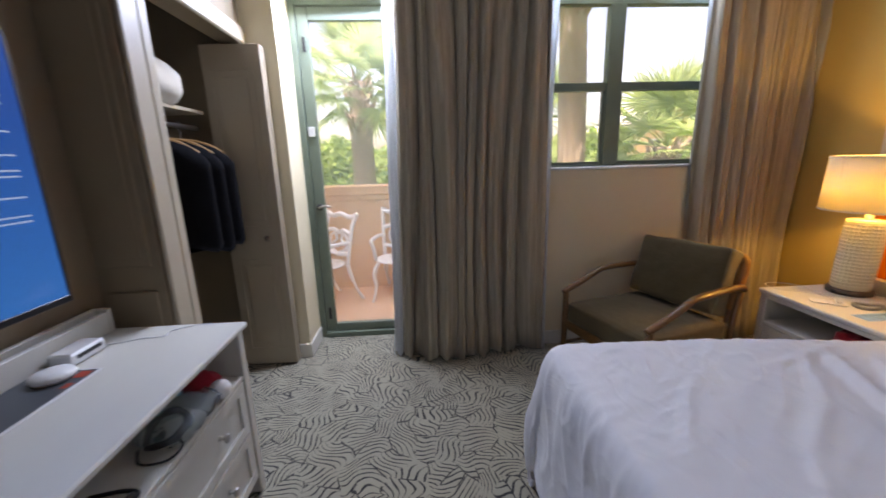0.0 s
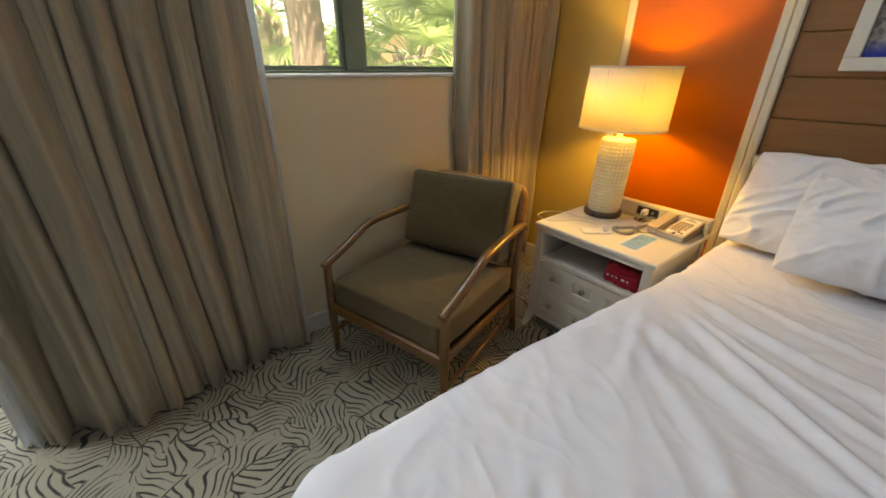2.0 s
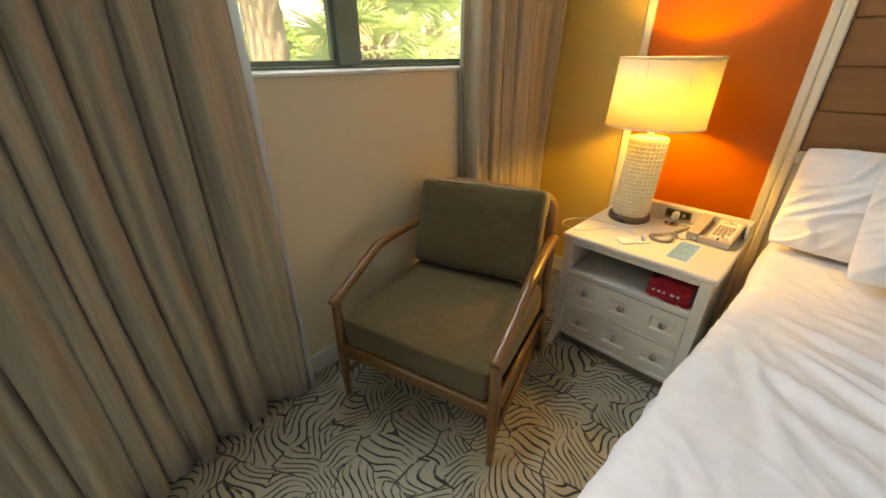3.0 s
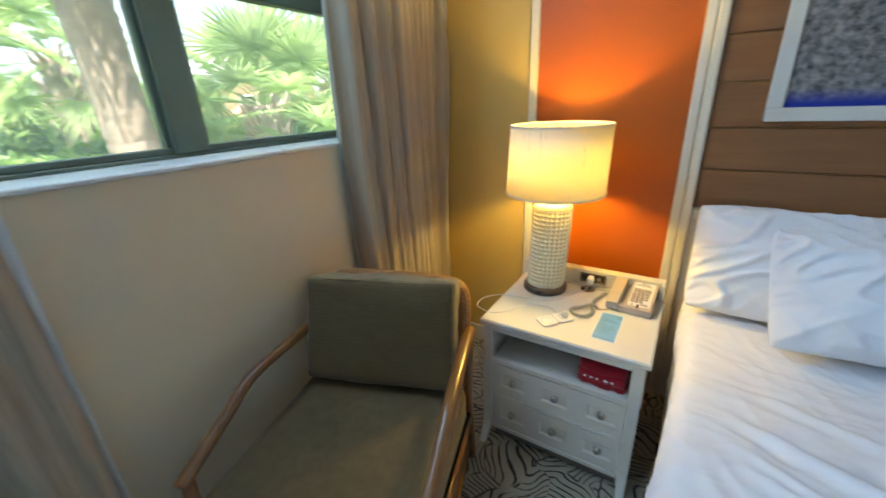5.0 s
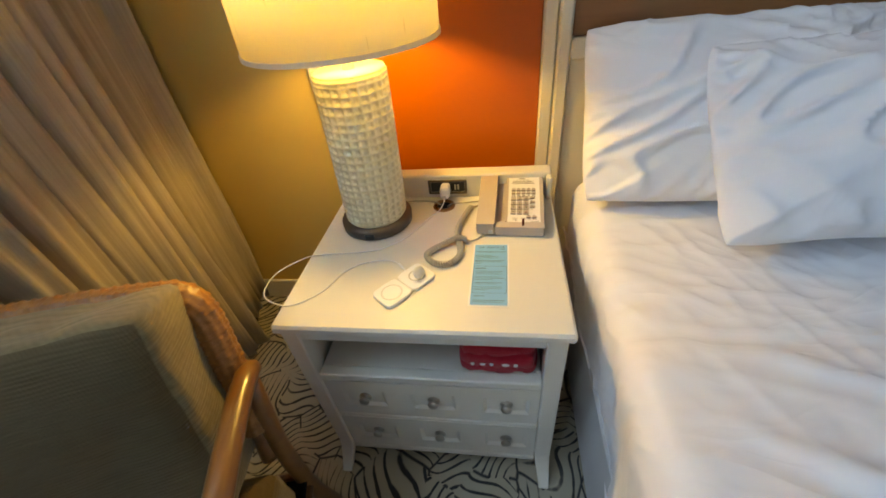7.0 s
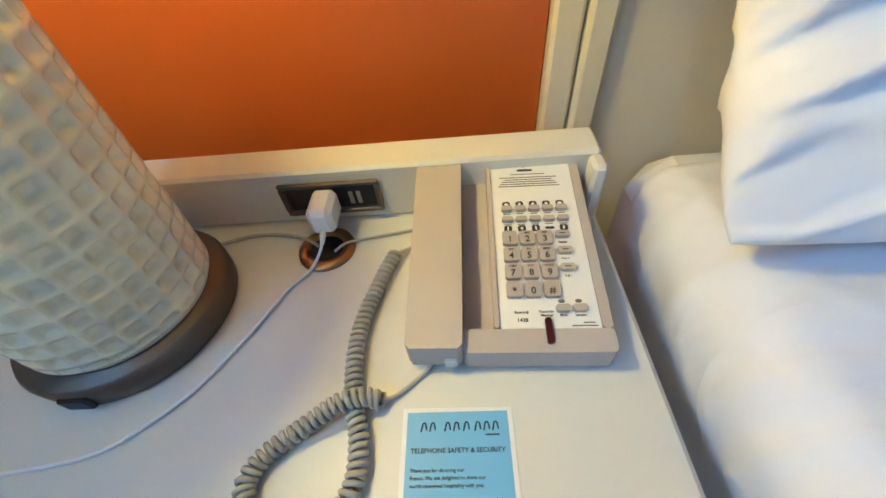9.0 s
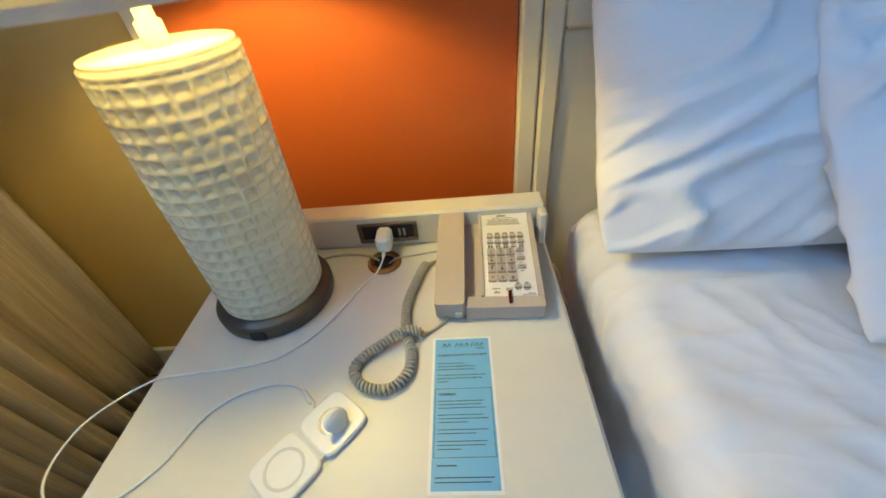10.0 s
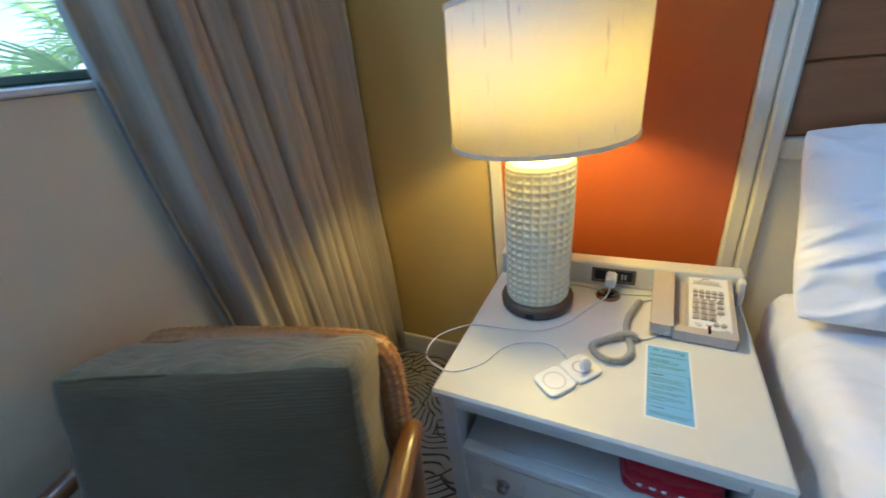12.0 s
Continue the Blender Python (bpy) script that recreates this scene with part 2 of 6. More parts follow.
WALL_WHITE = surf("white_wall_paint", (0.76, 0.73, 0.66), (0.80, 0.77, 0.71), 1.5, 0.7, 0.12, 320)
CEILING = surf("white_ceiling_paint", (0.80, 0.79, 0.76), (0.84, 0.83, 0.80), 2.0, 0.8, 0.2, 260)
WHITE_WOOD = surf("white_lacquered_wood", (0.66, 0.635, 0.56), (0.715, 0.69, 0.615), 5.0, 0.42, 0.05, 160, stretch=(1, 0.3, 1))
# closet door cream, darkened to hold the shade it stands in
DOOR_CREAM_SHADE = surf("cream_door_shade_tone", (0.43, 0.35, 0.25), (0.48, 0.395, 0.29), 3.0, 0.5, 0.08, 140, stretch=(1, 1, 0.2))
GREEN_FRAME = surf("grey_green_frame_paint", (0.125, 0.165, 0.12), (0.15, 0.195, 0.145), 6.0, 0.42, 0.07, 200)
MARBLE = surf("pale_sill_stone", (0.70, 0.70, 0.68), (0.80, 0.80, 0.78), 9.0, 0.3, 0.03, 120)
CARPET = carpet_material()
CURTAIN = linen_material("taupe_linen", (0.34, 0.28, 0.20), (0.58, 0.495, 0.375))
LINING = thin_cloth("white_curtain_lining", (0.76, 0.76, 0.74), (0.85, 0.87, 0.87), 0.62)
SHEET = cotton_material()
TRIM_CLOTH = thin_cloth("white_binding_tape", (0.82, 0.81, 0.78), (0.85, 0.82, 0.72), 0.45)
CHAIR_CLOTH = weave("grey_brown_weave", (0.102, 0.069, 0.030), (0.152, 0.107, 0.051), 900.0, 1.2)
CHAIR_EDGE = weave("pale_ribbed_weave", (0.14, 0.106, 0.055), (0.29, 0.225, 0.125), 420.0, 2.2)
CHAIR_WOOD = wood("walnut_stained_wood", (0.125, 0.050, 0.013), (0.25, 0.112, 0.031), 1, 0.3, 0.4)
RATTAN = surf("honey_rattan", (0.26, 0.105, 0.024), (0.42, 0.19, 0.05), 60.0, 0.33, 0.2, 300)
HEAD_WOOD = wood("headboard_oak", (0.205, 0.082, 0.026), (0.31, 0.136, 0.047), 1, 0.45)
SHADE = shade_material()
CERAMIC = surf("glazed_cream_ceramic", (0.82, 0.75, 0.52), (0.86, 0.80, 0.58), 12.0, 0.22, 0.05, 90)
BRONZE = surf("brushed_brown_metal", (0.11, 0.085, 0.065), (0.15, 0.12, 0.09), 20.0, 0.42, 0.05, 300, metal=0.6)
PHONE = surf("warm_grey_plastic", (0.46, 0.40, 0.35), (0.49, 0.43, 0.38), 20.0, 0.45, 0.1, 900, dist=0.001)
PHONE_DARK = plain("shadow_grey_plastic", (0.16, 0.14, 0.12), 0.5)
PAPER = plain("white_printed_paper", (0.80, 0.79, 0.76), 0.55)
INK = plain("black_ink", (0.03, 0.03, 0.035), 0.6)
RED_INK = plain("red_ink", (0.50, 0.06, 0.03), 0.4)
NAVY = plain("navy_ink", (0.02, 0.035, 0.10), 0.6)
BLUE_CARD = plain("light_blue_card", (0.19, 0.46, 0.74), 0.4)
CORD = plain("grey_cord_plastic", (0.42, 0.40, 0.34), 0.45)
WHITE_PLASTIC = plain("white_plastic", (0.80, 0.80, 0.79), 0.35)
PALE_PLASTIC = plain("pale_grey_rubber", (0.62, 0.62, 0.61), 0.5)
STEEL = plain("brushed_steel", (0.55, 0.53, 0.50), 0.3, 1.0)
CHROME = plain("dark_nickel", (0.42, 0.39, 0.34), 0.3, 1.0)
BRASS = plain("antique_brass", (0.38, 0.22, 0.10), 0.28, 1.0)
BLACK = plain("black_plastic", (0.012, 0.012, 0.013), 0.4)
RED_CLOTH = weave("red_cotton", (0.30, 0.006, 0.016), (0.40, 0.012, 0.026), 1500.0)
BLACK_CLOTH = weave("black_cotton", (0.005, 0.005, 0.006), (0.010, 0.010, 0.011), 1200.0)
BLACK_CLOTH.node_tree.nodes["Principled BSDF"].inputs["Sheen Weight"].default_value = 0.0
BLACK_CLOTH.node_tree.nodes["Principled BSDF"].inputs["Specular IOR Level"].default_value = 0.04
HANGER_WOOD = wood("hanger_wood", (0.40, 0.20, 0.07), (0.55, 0.30, 0.12), 1, 0.35, 0.3)
GLASS = glass_material()
STUCCO = surf("peach_stucco", (0.72, 0.44, 0.23), (0.77, 0.49, 0.27), 3.0, 0.9, 0.5, 120, dist=0.01)
TERRACOTTA = surf("terracotta_paint", (0.66, 0.38, 0.22), (0.72, 0.43, 0.26), 2.5, 0.7, 0.2, 150)
WHITE_METAL = plain("white_cast_metal", (0.78, 0.77, 0.73), 0.4)
BARK = surf("palm_bark", (0.27, 0.22, 0.17), (0.44, 0.37, 0.30), 14.0, 0.95, 0.9, 60, stretch=(1, 1, 2.5), dist=0.02)
ROOF_GREY = surf("grey_roof", (0.25, 0.26, 0.27), (0.33, 0.34, 0.35), 6, 0.8, 0.3, 60)
GRASS = surf("lawn", (0.05, 0.10, 0.02), (0.09, 0.15, 0.03), 1.2, 0.95, 0.6, 60, dist=0.02)


def leaf_material(name, a, b):
    n = Nodes(name)
    r = n.add("NewGeometry").outputs["Random Per Island"]
    n.end(Base_Color=n.mix(r, a, b), Roughness=0.5)
    tr = n.add("BsdfTranslucent", Color=n.mix(r, tuple(min(1, 2.2 * x) for x in a), tuple(min(1, 2.2 * x) for x in b)))
    mx = n.add("MixShader", Fac=0.5)
    n.tree.links.new(n.bsdf.outputs[0], mx.inputs[1])
    n.tree.links.new(tr.outputs[0], mx.inputs[2])
    n.tree.links.new(mx.outputs[0], n.tree.nodes["Material Output"].inputs[0])
    return n.mat


FROND = leaf_material("palm_leaf", (0.15, 0.235, 0.08), (0.27, 0.36, 0.16))
BUSH = leaf_material("hedge_leaf", (0.11, 0.21, 0.055), (0.21, 0.31, 0.09))

# ---- mesh helpers ----
OFFSET = {}


def part(name, bm, material, parent=None, label="", smooth=False, shift=True):
    """Links a bmesh as one mesh object, under a thing or under a part."""
    root = parent
    while root is not None and root.parent is not None:
        root = root.parent
    if root is not None and shift and root in OFFSET:
        bmesh.ops.translate(bm, verts=bm.verts, vec=-OFFSET[root])
    me = bpy.data.meshes.new(name)
    bm.normal_update()
    bm.to_mesh(me)
    bm.free()
    me.materials.append(material)
    if smooth:
        me.polygons.foreach_set("use_smooth", [True] * len(me.polygons))
    ob = new(name, me)
    ob.parent = parent
    if label:
        tagged(ob, label)
    return ob


def thing(name, base, label, category, group="", world=True):
    """An Empty at the base of a thing. With world, its parts are given in world metres."""
    ob = new(name)
    ob.empty_display_size = 0.1
    ob.location = base
    if world:
        OFFSET[ob] = Vector(base)
    return tagged(ob, label, category, group)


def structure(name, bm, material, label, smooth=False):
    ob = part(name, bm, material, smooth=smooth)
    return tagged(ob, label, kind="structure")


def rbox(bm, x0, x1, y0, y1, z0, z1, r=0.003, m=None):
    """A box with chamfered edges."""
    r = min(r, 0.45 * abs(x1 - x0), 0.45 * abs(y1 - y0), 0.45 * abs(z1 - z0))
    pts = []
    for sx, X in ((1, x0), (-1, x1)):
        for sy, Y in ((1, y0), (-1, y1)):
            for sz, Z in ((1, z0), (-1, z1)):
                pts += [(X + sx * r, Y + sy * r, Z), (X + sx * r, Y, Z + sz * r), (X, Y + sy * r, Z + sz * r)]
    vs = [bm.verts.new(m @ Vector(p) if m else p) for p in pts]
    bmesh.ops.convex_hull(bm, input=vs)
    return bm


def box(*a, r=0.003, m=None):
    return rbox(bmesh.new(), *a, r=r, m=m)


def sharp(*a, m=None):
    """A box with square edges, for walls."""
    bm = bmesh.new()
    x0, x1, y0, y1, z0, z1 = a
    M = Matrix.Translation(((x0 + x1) / 2, (y0 + y1) / 2, (z0 + z1) / 2)) @ Matrix.Diagonal((x1 - x0, y1 - y0, z1 - z0, 1))
    bmesh.ops.create_cube(bm, size=1, matrix=(m or Matrix()) @ M)
    return bm


def join(*bms):
    out = bms[0]
    for b in bms[1:]:
        me = bpy.data.meshes.new("tmp")
        b.to_mesh(me)
        b.free()
        out.from_mesh(me)
        bpy.data.meshes.remove(me)
    return out


def smooth_line(pts, n=6):
    """A smooth line through points."""
    P = [Vector(p) for p in pts]
    P = [2 * P[0] - P[1]] + P + [2 * P[-1] - P[-2]]
    out = []
    for i in range(1, len(P) - 2):
        a, b, c, d = P[i - 1:i + 3]
        for k in range(n):
            t = k / n
            out.append(0.5 * (2 * b + (c - a) * t + (2 * a - 5 * b + 4 * c - d) * t * t + (3 * b - a - 3 * c + d) * t ** 3))
    return out + [P[-2]]


def tube(pts, radius, seg=10, bm=None, flat=1.0):
    """A round bar along a line; radius is one number or one for each point; flat squeezes it upright."""
    bm = bm or bmesh.new()
    P = [Vector(p) for p in pts]
    R = radius if isinstance(radius, (list, tuple)) else [radius] * len(P)
    up = Vector((0, 0, 1))
    rings, last = [], None
    for i, p in enumerate(P):
        d = (P[min(i + 1, len(P) - 1)] - P[max(i - 1, 0)]).normalized()
        if last is None:
            last = up.cross(d) if abs(d.z) < 0.95 else Vector((1, 0, 0)).cross(d)
        side = (last - d * last.dot(d)).normalized()
        last = side
        nrm = d.cross(side)
        rings.append([bm.verts.new(p + R[i] * (math.cos(2 * math.pi * k / seg) * side + flat * math.sin(2 * math.pi * k / seg) * nrm)) for k in range(seg)])
    for a, b in zip(rings, rings[1:]):
        for k in range(seg):
            bm.faces.new((a[k], a[(k + 1) % seg], b[(k + 1) % seg], b[k]))
    bm.faces.new(rings[0][::-1])
    bm.faces.new(rings[-1])
    return bm


def lathe(profile, centre=(0, 0, 0), seg=40, bm=None):
    """A turned shape from (radius, height) pairs."""
    bm = bm or bmesh.new()
    c = Vector(centre)
    rings = []
    for r, z in profile:
        if r < 1e-5:
            rings.append([bm.verts.new(c + Vector((0, 0, z)))])
        else:
            rings.append([bm.verts.new(c + Vector((r * math.cos(2 * math.pi * k / seg), r * math.sin(2 * math.pi * k / seg), z))) for k in range(seg)])
    for a, b in zip(rings, rings[1:]):
        for k in range(seg):
            k2 = (k + 1) % seg
            if len(a) == 1 and len(b) > 1:
                bm.faces.new((a[0], b[k2], b[k]))
            elif len(b) == 1 and len(a) > 1:
                bm.faces.new((a[k], a[k2], b[0]))
            elif len(a) > 1:
                bm.faces.new((a[k], a[k2], b[k2], b[k]))
    return bm


def cushion(sx, sy, sz, m=None, power=5.0, puff=0.25, crease=0.0, n=22, seed=0.0, ear=0.0):
    """A stuffed cushion: a closed rounded slab, thicker in the middle, with creases; ear pulls out its corners."""
    bm = bmesh.new()
    grid = {}
    for top in (1, -1):
        for i in range(n + 1):
            for j in range(n + 1):
                rim = i in (0, n) or j in (0, n)
                if rim and top < 0:
                    grid[top, i, j] = grid[1, i, j]
                    continue
                u, v = 2 * i / n - 1, 2 * j / n - 1
                u, v = math.sin(u * math.pi / 2), math.sin(v * math.pi / 2)
                edge = max(0.0, (1 - abs(u) ** power) * (1 - abs(v) ** power)) ** (0.5 - 0.2 * (puff < 0.5))
                pinch = 1 - 0.05 * (1 - ear) * (u * u * v * v) + ear * 0.06 * (abs(u * v) ** 3) - ear * 0.05 * ((1 - u * u) * v * v + (1 - v * v) * u * u) - (0.08 if ear else 0.0) * abs(u * v) ** 4
                x, y = u * sx / 2 * pinch, v * sy / 2 * pinch
                z = top * sz / 2 * edge * (1 - puff + puff * (1 - u * u) * (1 - v * v) * 1.6)
                if crease:
                    slack = noise.noise_vector(Vector((x * 4.0, y * 4.0, seed * 3.0)))
                    x, y = x + 0.5 * crease * slack.x, y + 0.5 * crease * slack.y
                    q = Vector((x * 5 + seed, y * 5 - seed, top * 1.5 + seed))
                    ang = seed * 1.7 + 1.0 * noise.noise(q * 0.30)
                    w = Vector((x * 5, y * 5, 0)) + 0.45 * noise.noise_vector(q * 0.8)
                    c1, c2 = w.x * math.cos(ang) + w.y * math.sin(ang), w.y * math.cos(ang) - w.x * math.sin(ang)
                    r1 = max(0.0, 1 - 4.6 * abs(noise.noise(Vector((c1 * 2.7, c2 * 1.1, seed))))) ** 1.2
                    r2 = max(0.0, 1 - 4.6 * abs(noise.noise(Vector((c1 * 1.9 + 5, c2 * 4.4, seed + 4))))) ** 1.2
                    rim_pull = max(abs(u), abs(v)) ** 3
                    r3 = max(0.0, 1 - 3.5 * abs(noise.noise(Vector((math.atan2(v, u) * 4.2, 0.6 * math.hypot(u, v), seed))))) ** 1.2
                    mask = max(0.0, min(1.0, 0.5 + 1.8 * noise.noise(q * 0.6 + Vector((9, 2, 5)))))
                    z += top * crease * min(1.0, edge * 1.6) * (0.85 * r1 + 0.55 * r2 * mask + 0.8 * r3 * rim_pull - 0.3 + 1.0 * noise.noise(q * 0.5))
                p = Vector((x, y, z))
                grid[top, i, j] = bm.verts.new(m @ p if m else p)
    for top in (1, -1):
        for i in range(n):
            for j in range(n):
                f = [grid[top, i, j], grid[top, i + 1, j], grid[top, i + 1, j + 1], grid[top, i, j + 1]]
                bm.faces.new(f if top > 0 else f[::-1])
    return bm


def box_cushion(sx, sy, sz, m, r=0.03, puff=0.015, n=16, seed=0.0, crease=0.004):
    """A boxed cushion: square sides with soft rounded edges, and swollen faces."""
    bm = bmesh.new()
    bmesh.ops.create_cube(bm, size=2)
    bmesh.ops.subdivide_edges(bm, edges=bm.edges[:], cuts=n, use_grid_fill=True)
    bm.normal_update()
    half = Vector((sx / 2, sy / 2, sz / 2))
    for f in bm.faces:
        f.material_index = 1 if abs(f.normal.z) > 0.5 else 0
    for v in bm.verts:
        c = v.co.copy()
        p = Vector([c[i] * half[i] for i in range(3)])
        q = Vector([max(-(half[i] - r), min(half[i] - r, p[i])) for i in range(3)])
        d = p - q
        if d.length > 1e-9:
            p = q + d.normalized() * r
        f = (1 - c.x ** 4) * (1 - c.y ** 4)
        p.z += (1 if c.z > 0 else -1) * abs(c.z) * puff * f
        g = (1 - c.z ** 2)
        p.x *= 1 + 0.02 * g * (1 - c.y ** 2)
        w = noise.noise_vector(Vector((p.x * 5 + seed, p.y * 5, p.z * 5)))
        p += crease * w + 0.35 * crease * noise.noise_vector(p * 16)
        v.co = m @ p
    bmesh.ops.recalc_face_normals(bm, faces=bm.faces[:])
    return bm


def letters(name, body, size, m, material, parent, align="LEFT"):
    """A line of writing, laid flat."""
    cu = bpy.data.curves.new(name, "FONT")
    cu.body, cu.size, cu.align_x, cu.extrude = body, size, align, 0.0002
    cu.resolution_u, cu.offset = 2, size * 0.012
    ob = bpy.data.objects.new(name, cu)
    me = bpy.data.meshes.new_from_object(ob)
    bpy.data.objects.remove(ob)
    me.name = name
    me.transform(m)
    me.materials.append(material)
    root = parent
    while root.parent is not None:
        root = root.parent
    if root in OFFSET:
        me.transform(Matrix.Translation(-OFFSET[root]))
    t = new(name, me)
    t.parent = parent
    return t

# ---- structure ----
HX, WY, TX, BY, CZ = 2.62, 2.97, -1.42, -0.9, 2.75
structure("floor", sharp(-1.9, 2.80, -1.0, 3.42, -0.12, 0.0), CARPET, "cream carpet with a dark swirling line pattern")
structure("ceiling", sharp(-2.0, 2.9, -1.1, 3.5, CZ, CZ + 0.12), CEILING, "plain white ceiling")
structure("wall_head", sharp(HX, HX + 0.15, -1.0, 3.42, 0, CZ), WALL_YELLOW, "ochre painted wall behind the bed")
# never in view; white so that it throws more light back into the room
structure("wall_back", sharp(-1.9, HX, -1.0, BY, 0, CZ), WALL_WHITE, "unseen wall opposite the window, made white to bounce light")
structure("wall_tv", sharp(TX - 0.15, TX, BY, 1.85, 0, CZ), WALL_TAN_SHADE, "tan wall behind the television, its colour darkened for shade")
# window wall: solid pieces round the door and the window
DX0, DX1, DZ, WX0, WX1, WZ0, WZ1 = -0.945, 0.03, 2.60, 0.36, 2.40, 1.33, 2.62
window_wall = join(sharp(-1.16, DX0, WY, 3.42, 0, CZ), sharp(DX0, DX1, WY, 3.42, DZ, CZ), sharp(DX1, WX0, WY, 3.42, 0, CZ),
                   sharp(WX0, WX1, WY, 3.42, 0, WZ0), sharp(WX0, WX1, WY, 3.42, WZ1, CZ), sharp(WX1, HX, WY, 3.42, 0, CZ))
structure("wall_window", window_wall, WALL_CREAM, "cream wall with a glass door and a window")
# closet box
CX = -1.16
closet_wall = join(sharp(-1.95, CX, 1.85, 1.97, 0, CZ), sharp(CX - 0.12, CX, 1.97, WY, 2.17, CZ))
structure("wall_closet", closet_wall, WALL_TAN_SHADE, "tan wall of the closet recess, its colour darkened for shade")
structure("wall_closet_back", join(sharp(-1.95, -1.85, 1.97, WY, 0, CZ), sharp(-1.95, CX, WY, 3.1, 0, CZ)), WALL_TAN_SHADE, "tan walls inside the closet with shade put into the colour")
structure("trim_closet_panel", join(box(-1.395, -1.19, 1.838, 1.8495, 1.035, 2.12, r=0.009), box(-1.395, -1.19, 1.838, 1.8495, 0.13, 0.93, r=0.009), box(-1.365, -1.22, 1.832, 1.8375, 1.075, 2.08, r=0.005)), WALL_TAN_SHADE, "raised tan panels beside the closet opening, colour darkened for shade")
structure("trim", join(box(CX - 0.10, CX + 0.02, 1.972, 2.03, 0, 2.17, r=0.006), box(CX + 0.003, CX + 0.022, 1.862, 1.968, 0, 2.27, r=0.006), box(CX + 0.003, CX + 0.03, 1.86, WY - 0.005, 2.16, 2.26, r=0.008)), CLOSET_TRIM_SHADE, "closet casing in tan darkened for shade")
for name, a in (("baseboard_window", (DX1 + 0.004, HX - 0.02, WY - 0.016, WY - 0.001, 0, 0.11)), ("baseboard_head", (HX - 0.016, HX - 0.001, -0.85, WY - 0.017, 0, 0.11)),
                ("baseboard_left", (CX + 0.02, DX0, WY - 0.016, WY - 0.001, 0, 0.11)), ("baseboard_reveal", (DX0 + 0.001, DX0 + 0.014, WY - 0.014, 3.27, 0, 0.11)),
                ("baseboard_back", (TX, HX - 0.02, BY + 0.001, BY + 0.016, 0, 0.11))):
    white = name in ("baseboard_window", "baseboard_left", "baseboard_reveal")
    structure(name, box(*a, r=0.005), WALL_WHITE if white else TRIM, "white painted baseboard" if white else "cream painted baseboard")


def orange_panel():
    """Painted panel, its trim strip and the double posts beside the planked headboard."""
    structure("trim_panel", box(HX - 0.024, HX - 0.001, 2.335, 2.375, 0, CZ, r=0.004), TRIM, "cream trim strip at the panel's edge")
    structure("panel_orange", box(HX - 0.014, HX - 0.001, 1.691, 2.334, 0, CZ, r=0.002), ORANGE, "glossy orange painted wall panel")


orange_panel()


def headboard():
    t = thing("headboard", (HX - 0.03, 0.65, 0), "planked brown wood headboard with cream painted posts and rail", "headboard")
    for y0, y1 in ((1.653, 1.690), (-0.404, -0.367)):
        part("post", box(HX - 0.034, HX - 0.001, y0, y1, 0, CZ - 0.001, r=0.005), TRIM, t)
    for y0, y1 in ((1.615, 1.6505), (-0.3645, -0.329)):
        part("post", box(HX - 0.040, HX - 0.001, y0, y1, 0, CZ - 0.001, r=0.006), TRIM, t)
    part("rail", box(HX - 0.040, HX - 0.001, -0.328, 1.614, 0.968, 1.020, r=0.006), TRIM, t, "cream painted rail")
    part("lower_panel", box(HX - 0.022, HX - 0.001, -0.328, 1.614, 0.10, 0.967, r=0.003), TRIM, t)
    z = 1.022
    k = 0
    while z < CZ - 0.17:
        part("plank", box(HX - 0.020 + 0.0015 * (k % 2), HX - 0.001, -0.328, 1.614, z, z + 0.1625, r=0.0035), HEAD_WOOD, t)
        z += 0.1655
        k += 1


headboard()


def picture(y0, y1, seed, c):
    t = thing("picture_frame", (HX - 0.03, (y0 + y1) / 2, 1.375), c[1], "picture", "pictures above the bed")
    z0, z1, w, x0, x1 = 1.375, 1.915, 0.048, HX - 0.048, HX - 0.021
    fr = join(box(x0, x1, y0, y1, z0, z0 + w, r=0.003), box(x0, x1, y0, y1, z1 - w, z1, r=0.003), box(x0, x1, y0, y0 + w, z0 + w, z1 - w, r=0.003), box(x0, x1, y1 - w, y1, z0 + w, z1 - w, r=0.003))
    part("frame", fr, WHITE_WOOD, t, "white painted frame")
    part("print", box(x0 + 0.012, x1, y0 + w, y1 - w, z0 + w, z1 - w, r=0.001), c[0], t)


picture(1.052, 1.447, 1, (print_material("shell_print", (0.03, 0.03, 0.033), (0.42, 0.39, 0.35), (0.01, 0.03, 0.30), 42.0), "white framed photograph of dark pebbles over blue"))
picture(0.60, 0.995, 2, (print_material("sand_print", (0.10, 0.09, 0.08), (0.22, 0.20, 0.18), (0.18, 0.16, 0.14), 9.0), "white framed photograph in soft greys"))


